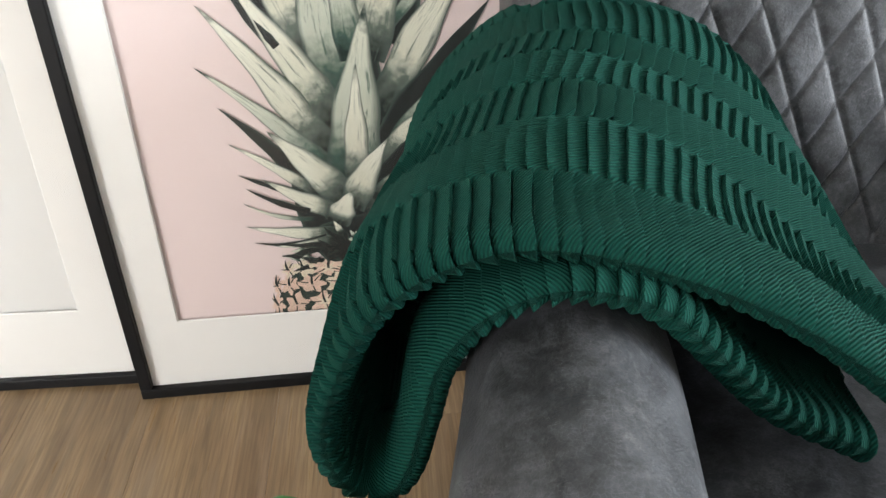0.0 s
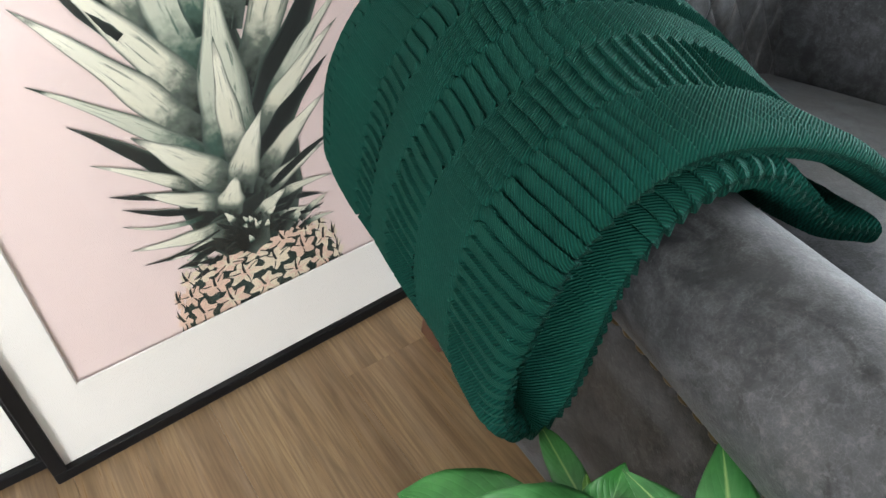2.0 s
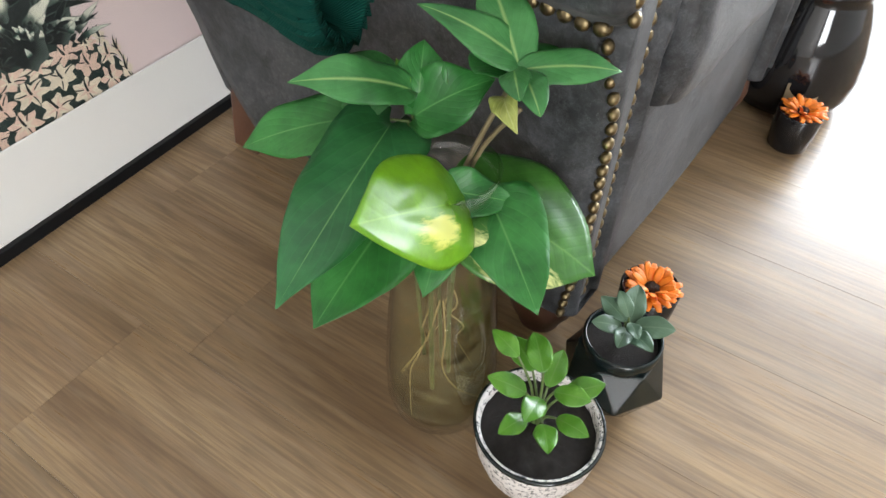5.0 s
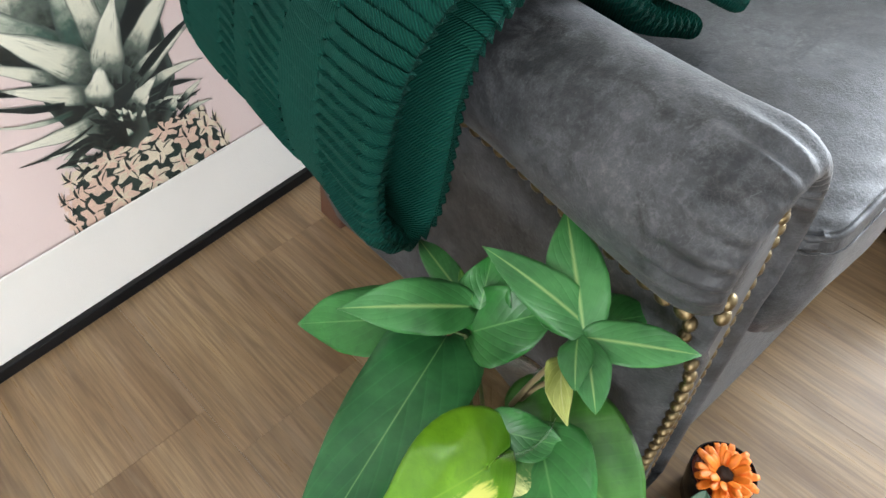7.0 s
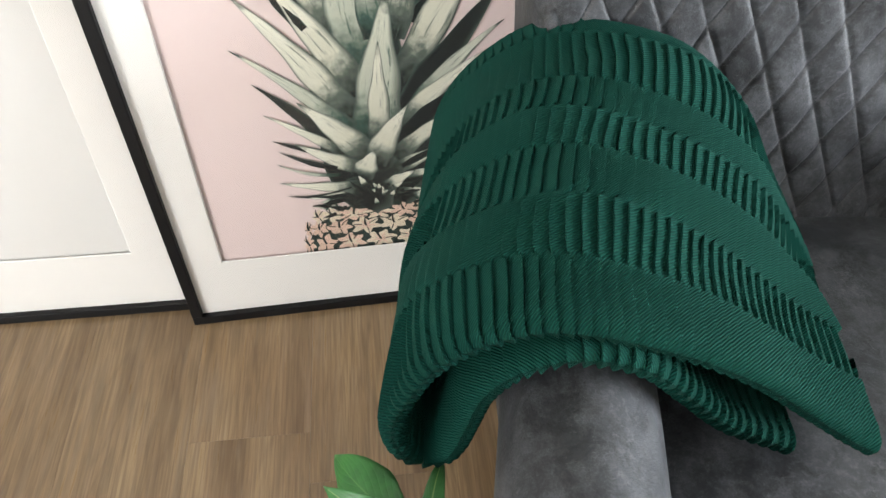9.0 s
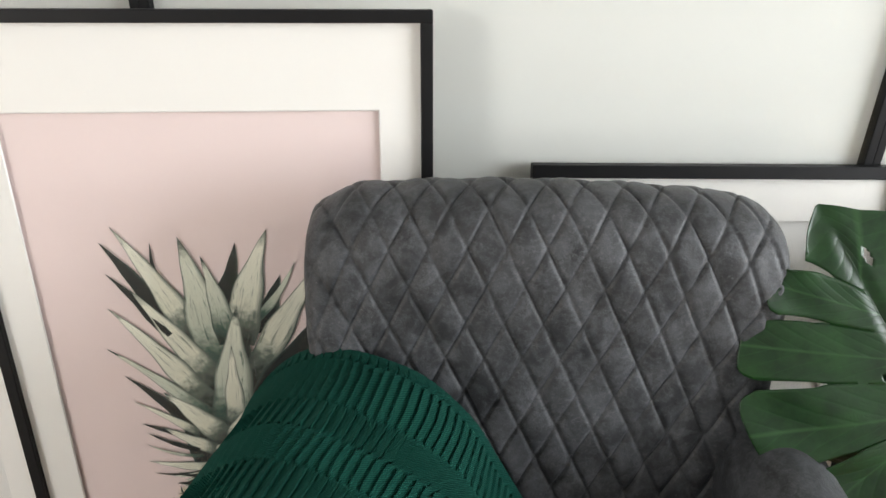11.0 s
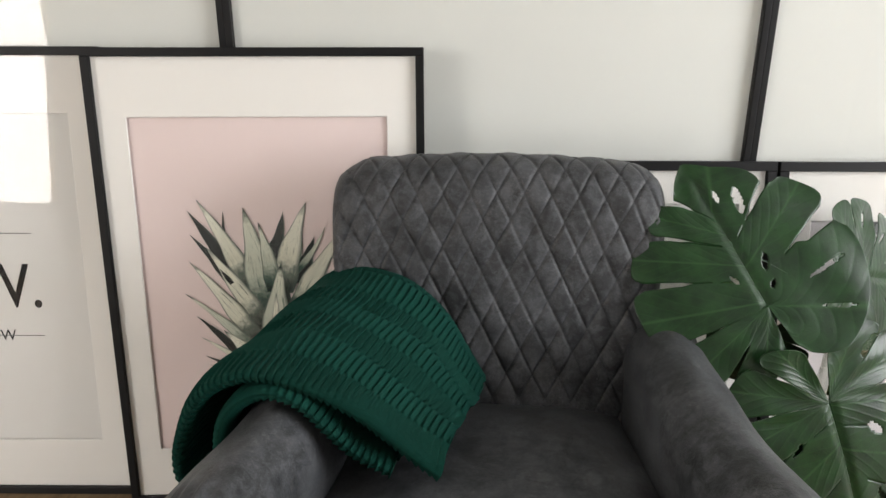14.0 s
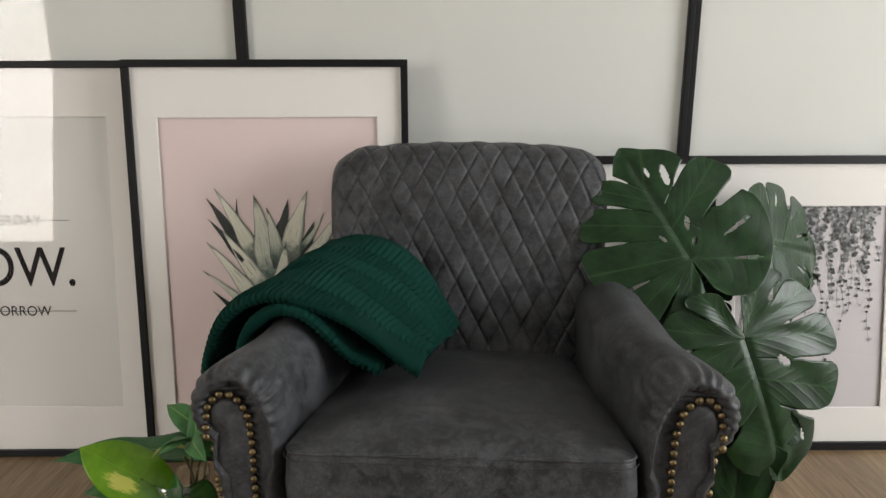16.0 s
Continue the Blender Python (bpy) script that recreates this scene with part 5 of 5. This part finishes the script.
def speckled_pot():
    at = Vector((-0.002, 0.092, 0))
    ob = thing("plant_pot", "white black-speckled ceramic pot filled with soil", "plant pot", Matrix.Translation(at) @ Matrix.Scale(0.955, 4))
    part("pot", lathe([(0, 0.0), (0.036, 0.0), (0.043, 0.004), (0.056, 0.03), (0.066, 0.065), (0.070, 0.103), (0.0695, 0.106), (0.066, 0.107), (0.0635, 0.104), (0.060, 0.07), (0.050, 0.035), (0, 0.03)], 48), SPECKLED, ob)
    part("rim", lathe([(0.0697, 0.101), (0.0712, 0.105), (0.0695, 0.1085), (0.0675, 0.1075)], 48), BLACK_GLAZE, ob, "thin dark rim")
    bm = bmesh.new()
    rng = np.random.RandomState(3)
    n, c = 14, 48
    rings = []
    for i in range(n):
        r = 0.0628 * i / (n - 1)
        rings.append([bm.verts.new((r * math.cos(2 * math.pi * k / c), r * math.sin(2 * math.pi * k / c), 0.090 + 0.010 * (1 - i / n) + rng.uniform(-0.0022, 0.0022))) for k in range(c)])
    for a, b in zip(rings, rings[1:]):
        for k in range(c):
            bm.faces.new((a[k], a[(k + 1) % c], b[(k + 1) % c], b[k]))
    part("soil", bm, SOIL, ob, "dark crumbly soil")
    plant = thing("seedling", "bright green seedling growing in the speckled pot", "plant", Matrix.Translation(at + Vector((0, 0, 0.097))))
    specs = [(0.2, 0.018, 0.040, 0.040), (1.1, 0.022, 0.062, 0.042), (2.0, 0.016, 0.048, 0.040), (2.9, 0.020, 0.030, 0.036), (3.8, 0.024, 0.036, 0.038), (4.7, 0.020, 0.028, 0.036), (5.5, 0.022, 0.046, 0.040), (0.8, 0.010, 0.074, 0.044), (3.3, 0.008, 0.056, 0.040), (5.0, 0.010, 0.062, 0.036), (1.5, 0.034, 0.082, 0.034)]
    sprout(plant, (0.002, 0.097), 0.092, specs, SPROUT)


def faceted_pot():
    at = Vector((0.140, 0.075, 0))
    ob = thing("plant_pot", "glossy black faceted pot with soil", "plant pot", Matrix.Translation(at) @ Matrix.Scale(0.955, 4))
    bm = bmesh.new()
    rings = []
    for r, z, turn, n in ((0.040, 0.0, 0, 6), (0.067, 0.052, 30, 6), (0.050, 0.100, 0, 6)):
        rings.append([bm.verts.new((r * math.cos(radians(turn + 60 * k)), r * math.sin(radians(turn + 60 * k)), z)) for k in range(n)])
    bm.faces.new(rings[0][::-1])
    for k in range(6):
        j = (k + 1) % 6
        bm.faces.new((rings[0][k], rings[0][j], rings[1][k]))
        bm.faces.new((rings[1][k], rings[0][j], rings[1][j]))
        bm.faces.new((rings[1][k], rings[1][j], rings[2][j]))
        bm.faces.new((rings[2][k], rings[1][k], rings[2][j]))
    bm.faces.new(rings[2])
    bmesh.ops.bevel(bm, geom=list(bm.edges), offset=0.0016, segments=2, profile=0.5, affect="EDGES")
    part("pot", bm, BLACK_GLAZE, ob, "", False)
    part("neck", lathe([(0.0445, 0.098), (0.046, 0.108), (0.0465, 0.118), (0.0445, 0.121), (0.042, 0.119), (0.0405, 0.104), (0.040, 0.1005)], 44), BLACK_GLAZE, ob)
    part("soil", lathe([(0, 0.113), (0.015, 0.1125), (0.03, 0.1115), (0.0412, 0.1105)], 36), SOIL, ob, "dark soil")
    plant = thing("small_succulent", "small grey-green plant in the black pot", "plant", Matrix.Translation(at + Vector((0, 0, 0.112))))
    specs = [(0.3, 0.006, 0.020, 0.046), (1.3, 0.005, 0.026, 0.038), (2.3, 0.006, 0.020, 0.036), (3.3, 0.005, 0.024, 0.034), (4.2, 0.006, 0.018, 0.038), (5.2, 0.006, 0.022, 0.044), (0.9, 0.003, 0.034, 0.030), (3.9, 0.003, 0.032, 0.026)]
    sprout(plant, (0.142, 0.075), 0.107, specs, GREY_LEAF)


def flower_cup(at, seed, card=False):
    at = Vector(at)
    ob = thing("flower_cup", "smoked glass cup with amber wax on the floor", "cup", Matrix.Translation(at) @ Matrix.Scale(0.955, 4), "flower cups round the chair")
    part("cup", lathe([(0, 0), (0.030, 0), (0.0345, 0.004), (0.038, 0.040), (0.0395, 0.074), (0.0385, 0.0755), (0.0375, 0.074), (0.036, 0.040), (0.032, 0.010), (0, 0.008)], 40), DARK_GLASS, ob)
    part("wax", lathe([(0, 0.058), (0.02, 0.0575), (0.0366, 0.056)], 32), AMBER, ob, "dark amber filling")
    fl = thing("orange_flower", "orange daisy-like flower lying in the glass cup", "flower", Matrix.Translation(at + Vector((0, 0, 0.06))), "orange flowers")
    rng = random.Random(seed)
    c = at + Vector((-0.004, -0.003, 0.068))
    for ring, (count, size, lift) in enumerate(((15, 0.031, 0.010), (13, 0.025, 0.017), (9, 0.018, 0.019))):
        for k in range(count):
            a = 2 * math.pi * (k + 0.5 * ring + rng.uniform(-0.2, 0.2)) / count
            d = Vector((math.cos(a), math.sin(a), 0))
            s = size * rng.uniform(0.85, 1.12)
            b = c + d * 0.007 + Vector((0, 0, 0.002 * ring))
            me = blade("petal", b, b + d * s + Vector((0, 0, lift * rng.uniform(0.5, 1.2))), 0.0105, Vector((-0.1, -0.1, 1)) + d * rng.uniform(-0.6, 0.1), "petal", 0.1, rng.uniform(0.05, 0.3), 0.02, k, 9, 5, 0.0005)
            world_part("petal", me, ORANGE, fl)
    eye = bmesh.new()
    bmesh.ops.create_icosphere(eye, subdivisions=3, radius=0.0098, matrix=Matrix.Translation(c + Vector((0, 0, 0.0055))) @ Matrix.Diagonal((1, 1, 0.6, 1)))
    for v in eye.verts:
        v.co += (v.co - c).normalized() * rng.uniform(-0.0011, 0.0011)
    world_part("eye", eye, FLOWER_EYE, fl, "dark brown centre")


def black_jar():
    at = Vector((0.945, 0.140, 0))
    ob = thing("black_jar", "large glossy black glass jar standing by the chair", "jar", Matrix.Translation(at) @ Matrix.Scale(0.955, 4))
    outer = [(0, 0), (0.080, 0), (0.100, 0.006), (0.115, 0.035), (0.118, 0.075), (0.110, 0.130), (0.096, 0.180), (0.084, 0.212), (0.081, 0.222), (0.086, 0.228), (0.086, 0.236), (0.081, 0.241), (0.083, 0.250), (0.0855, 0.256), (0.083, 0.259)]
    inner = [(0.078, 0.255), (0.076, 0.222), (0.090, 0.180), (0.104, 0.130), (0.110, 0.075), (0.095, 0.02), (0, 0.012)]
    part("vessel", lathe(outer + inner, 64), DARK_GLASS, ob)
    part("soil", lathe([(0, 0.192), (0.03, 0.190), (0.083, 0.186)], 32), SOIL, ob, "dark filling")
    plant = thing("jar_plant", "few dark leaves rising from the black jar", "plant", Matrix.Translation(at + Vector((0, 0, 0.190))))
    sprout(plant, (at.x, at.y), 0.190, [(0.4, 0.02, 0.05, 0.05), (1.6, 0.018, 0.07, 0.05), (2.8, 0.02, 0.05, 0.045), (4.3, 0.02, 0.045, 0.05), (5.4, 0.02, 0.06, 0.045)], DEEP_LEAF)
    tag = thing("kraft_card", "small brown card leaning against the black jar", "card", Matrix.Translation((0.838, 0.090, 0)))
    part("card", box_mesh((-0.028, -0.0008, 0), (0.028, 0.0008, 0.082), 0.0003, 1), KRAFT, tag, "", False, pose(0, 0, 0, -8, 0, -62))


speckled_pot()
faceted_pot()
flower_cup((0.266, 0.094, 0), 1)
flower_cup((0.784, 0.076, 0), 2)
black_jar()


# ---------------- the monstera ----------------
def monstera_leaf(base, tip, normal, wide, seed, cuts, holes, curl=0.18, sinus=0.16, lop=0.0):
    """A split leaf round its stalk: angle 0 is the tip, each lobe is drawn apart from the next towards the margin."""
    length = (Vector(tip) - Vector(base)).length
    rng = np.random.RandomState(seed)
    edge = math.pi - sinus
    bounds = [-edge] + sorted(cuts) + [edge]
    cols, rows_r = [], 84
    rho = np.linspace(0.0, 1.0, rows_r)
    ths, gaps = [], []
    for a, b in zip(bounds, bounds[1:]):
        n = max(7, int((b - a) / 0.022))
        ths.append(np.linspace(a, b, n))
    verts, uv, faces = [], [], []

    def outline(t):
        a = np.abs(t)
        return np.interp(a, [0, 0.15, 0.46, 1.02, 1.45, 2.0, 2.54, 2.9, 3.05], [1.0, 0.91, 0.82, 0.76, 0.67, 0.57, 0.49, 0.36, 0.26]) * np.where(a > 0.3, 1 + (np.where(t > 0, wide + lop, wide - lop * 0.4) - 1) * smoothstep(0.15, 0.7, a), 1.0)

    for li, th in enumerate(ths):
        mid = (th[0] + th[-1]) / 2
        wcell = th[-1] - th[0]
        start = 0.40 + 0.20 * rng.rand()
        gape = 0.035 + 0.05 * rng.rand()
        first, last = li == 0, li == len(ths) - 1
        grid = []
        for r in rho:
            g = gape * smoothstep(start, start + 0.12, r) + 0.05 * smoothstep(start, 1.0, r) + 0.10 * smoothstep(0.90, 1.0, r) ** 2
            rel = (th - mid) / (wcell / 2)
            pinch = np.where((rel < 0) & first, 0.0, np.where((rel > 0) & last, 0.0, g))
            t2 = mid + (th - mid) * (1 - pinch)
            R = outline(t2) * length * (1 - 0.05 * np.abs(rel) ** 6 * smoothstep(0.6, 1.0, r))
            # the veins leave the midrib one after another towards the tip
            root = 0.74 * length * np.clip(1 - np.abs(t2) / 1.35, 0, 1) ** 1.25
            x, y = -np.sin(t2) * r * R, root + r * (np.cos(t2) * R - root)
            q = np.abs(x) / (0.7 * length)
            z = -curl * length * (q ** 2) * 0.42 - curl * length * 0.6 * (np.clip(y / length, 0, 1) ** 2)
            z = z + 0.020 * length * r * r * math.sin(2.3 * li + seed) + 0.010 * length * np.abs(rel) ** 1.5 * smoothstep(0.1, 0.7, r) + 0.006 * length * np.sin(9 * r + 3 * rel + li) * r
            z = z - 0.004 * np.exp(-(x / 0.009) ** 2) * (y > 0) + 0.005 * length * np.sin(17 * x / length + 5 * y / length) * r
            grid.append(np.stack([x, y, z], -1))
        grid = np.array(grid)
        off = len(verts)
        verts += grid.reshape(-1, 3).tolist()
        r_, c_ = grid.shape[:2]
        for i in range(r_):
            for j in range(c_):
                rel = (th[j] - mid) / (wcell / 2)
                uv.append((0.5 + 0.5 * rel, rho[i]))
        for i in range(r_ - 1):
            for j in range(c_ - 1):
                cx, cy = grid[i:i + 2, j:j + 2, 0].mean() / length, grid[i:i + 2, j:j + 2, 1].mean() / length
                ang, rad = math.atan2(-cx, cy), math.hypot(cx, cy)
                if any(((ang - ha) * rad / hw) ** 2 + ((rad - hr) / hl) ** 2 < 1 for ha, hr, hl, hw in holes):
                    continue
                faces.append((off + i * c_ + j, off + i * c_ + j + 1, off + (i + 1) * c_ + j + 1, off + (i + 1) * c_ + j))
    me = bpy.data.meshes.new("leaf")
    me.from_pydata(verts, [], faces)
    layer = me.uv_layers.new(name="UVMap")
    idx = np.empty(len(me.loops), int)
    me.loops.foreach_get("vertex_index", idx)
    layer.data.foreach_set("uv", np.array(uv)[idx].ravel())
    bm = bmesh.new()
    bm.from_mesh(me)
    bpy.data.meshes.remove(me)
    bmesh.ops.remove_doubles(bm, verts=bm.verts, dist=0.0002)
    bm.normal_update()
    bmesh.ops.solidify(bm, geom=list(bm.faces), thickness=0.0011)
    bm.transform(axes(base, tip, normal))
    return bm


def monstera():
    foot = Vector((1.130, 0.745, 0))
    pot = thing("tall_vase", "tall clear glass vase holding the monstera stalks", "vase", Matrix.Translation(foot))
    v = part("vessel", lathe([(0, 0.001), (0.062, 0.001), (0.070, 0.008), (0.072, 0.06), (0.064, 0.24), (0.046, 0.42), (0.040, 0.50), (0.043, 0.545), (0.0405, 0.546), (0.037, 0.50), (0.043, 0.42), (0.061, 0.24), (0.069, 0.06), (0.064, 0.014), (0, 0.012)], 48), VASE_GLASS, pot, "clear glass vessel")
    v.visible_shadow = False
    ob = thing("monstera", "large monstera with glossy split leaves beside the armchair", "plant", Matrix.Translation(foot))

    def stalk(*pts, r=0.005):
        world_part("stalk", tube(pts, r, 9, 0.75), STEM, ob)

    def leaf(base, tip, normal, wide, seed, cuts, holes, curl=0.16, sinus=0.16, lop=0.0):
        world_part("leaf", monstera_leaf(base, tip, normal, wide, seed, cuts, holes, curl, sinus, lop), MONSTERA, ob)

    stalk(foot + Vector((0.0, 0, 0.02)), foot + Vector((-0.01, 0, 0.30)), foot + Vector((-0.03, 0.0, 0.56)), (1.026, 0.763, 0.600), (0.949, 0.713, 0.624))
    stalk(foot + Vector((0.02, 0, 0.02)), foot + Vector((0.01, -0.01, 0.30)), (1.111, 0.733, 0.500), (1.072, 0.673, 0.470))
    stalk(foot + Vector((0.0, 0.02, 0.02)), foot + Vector((0.01, 0.02, 0.36)), (1.166, 0.873, 0.520), (1.216, 0.929, 0.605))
    stalk(foot + Vector((-0.02, -0.01, 0.02)), (1.106, 0.733, 0.210), (1.091, 0.673, 0.290))
    leaf((0.956, 0.705, 0.624), (0.811, 0.813, 0.863), Vector((0.0, -1.0, 0.42)), 1.02, 1,
         [-1.02, -0.52, 0.25, 0.55, 0.95, 1.56, 2.2],
         [(-0.26, 0.66, 0.085, 0.026), (-0.09, 0.72, 0.040, 0.014), (-0.45, 0.27, 0.050, 0.018), (-1.43, 0.43, 0.13, 0.013), (0.42, 0.24, 0.035, 0.012), (-2.02, 0.41, 0.10, 0.013), (-0.75, 0.14, 0.03, 0.014), (2.75, 0.34, 0.07, 0.014)], 0.14, 0.10, 0.02)
    leaf((1.070, 0.659, 0.462), (1.191, 0.593, 0.145), Vector((0.20, -1.0, 0.30)), 0.92, 2,
         [-2.35, -1.70, -1.10, -0.55, 0.50, 1.02, 1.55, 2.15],
         [(-0.55, 0.62, 0.13, 0.020), (0.25, 0.68, 0.10, 0.018), (-1.25, 0.55, 0.11, 0.018), (0.75, 0.30, 0.05, 0.022), (2.2, 0.36, 0.07, 0.022), (-0.9, 0.3, 0.04, 0.014)], 0.22, 0.20)
    leaf((1.211, 0.925, 0.610), (1.396, 1.033, 0.560), Vector((0.35, -0.85, 0.40)), 1.15, 3,
         [-2.3, -1.6, -1.0, -0.45, 0.40, 0.95, 1.5, 2.2],
         [(0.7, 0.62, 0.09, 0.020), (1.2, 0.60, 0.09, 0.022), (0.3, 0.6, 0.1, 0.02), (-0.4, 0.6, 0.1, 0.018)], 0.20, 0.20)
    leaf((1.091, 0.673, 0.290), (1.066, 0.593, 0.050), Vector((-0.2, -1.0, 0.30)), 0.7, 4,
         [-1.8, -1.1, 1.0, 1.8], [(0.5, 0.6, 0.08, 0.016)], 0.2, 0.2)
    leaf((1.006, 0.823, 0.520), (0.936, 0.873, 0.380), Vector((-0.2, -1.0, 0.2)), 0.9, 5,
         [-1.8, -1.0, 1.0, 1.8], [], 0.2, 0.2)


monstera()


# ---------------- floor planks ----------------
def floor_planks():
    """Long oak planks laid towards the wall, with hairline joints over a dark bed."""
    bed = structure("floor", box_mesh((X0, Y0, -0.05), (X1, Y1, -0.004)), plain("floor_bed", (0.06, 0.042, 0.03), 0.8), "brown oak plank floor with fine joints", False, ROOM)
    wide, gap, long_ = 0.196, 0.0004, 1.5
    rng = random.Random(9)
    meshes = {}
    x = X0 + 0.05 - wide
    n = 0
    while x < X1:
        y = Y0 - rng.uniform(0, 1.1)
        if abs(x - (-0.63)) < 0.1:
            y = Y0 - 0.55
        while y < Y1:
            l, h = max(y, Y0), min(y + long_, Y1)
            a, b = max(x, X0), min(x + wide, X1)
            if h - l > 0.02 and b - a > 0.01:
                key = (round(h - l, 3), round(b - a, 3))
                if key not in meshes:
                    bm = box_mesh((0, 0, -0.004), (b - a - gap, h - l - gap, 0))
                    me = bpy.data.meshes.new("plank")
                    bm.to_mesh(me)
                    bm.free()
                    meshes[key] = finish(me, OAK, False)
                part("plank", meshes[key], None, bed, "", False, pose(a, l, 0))
                n += 1
            y += long_
        x += wide
    return n


floor_planks()
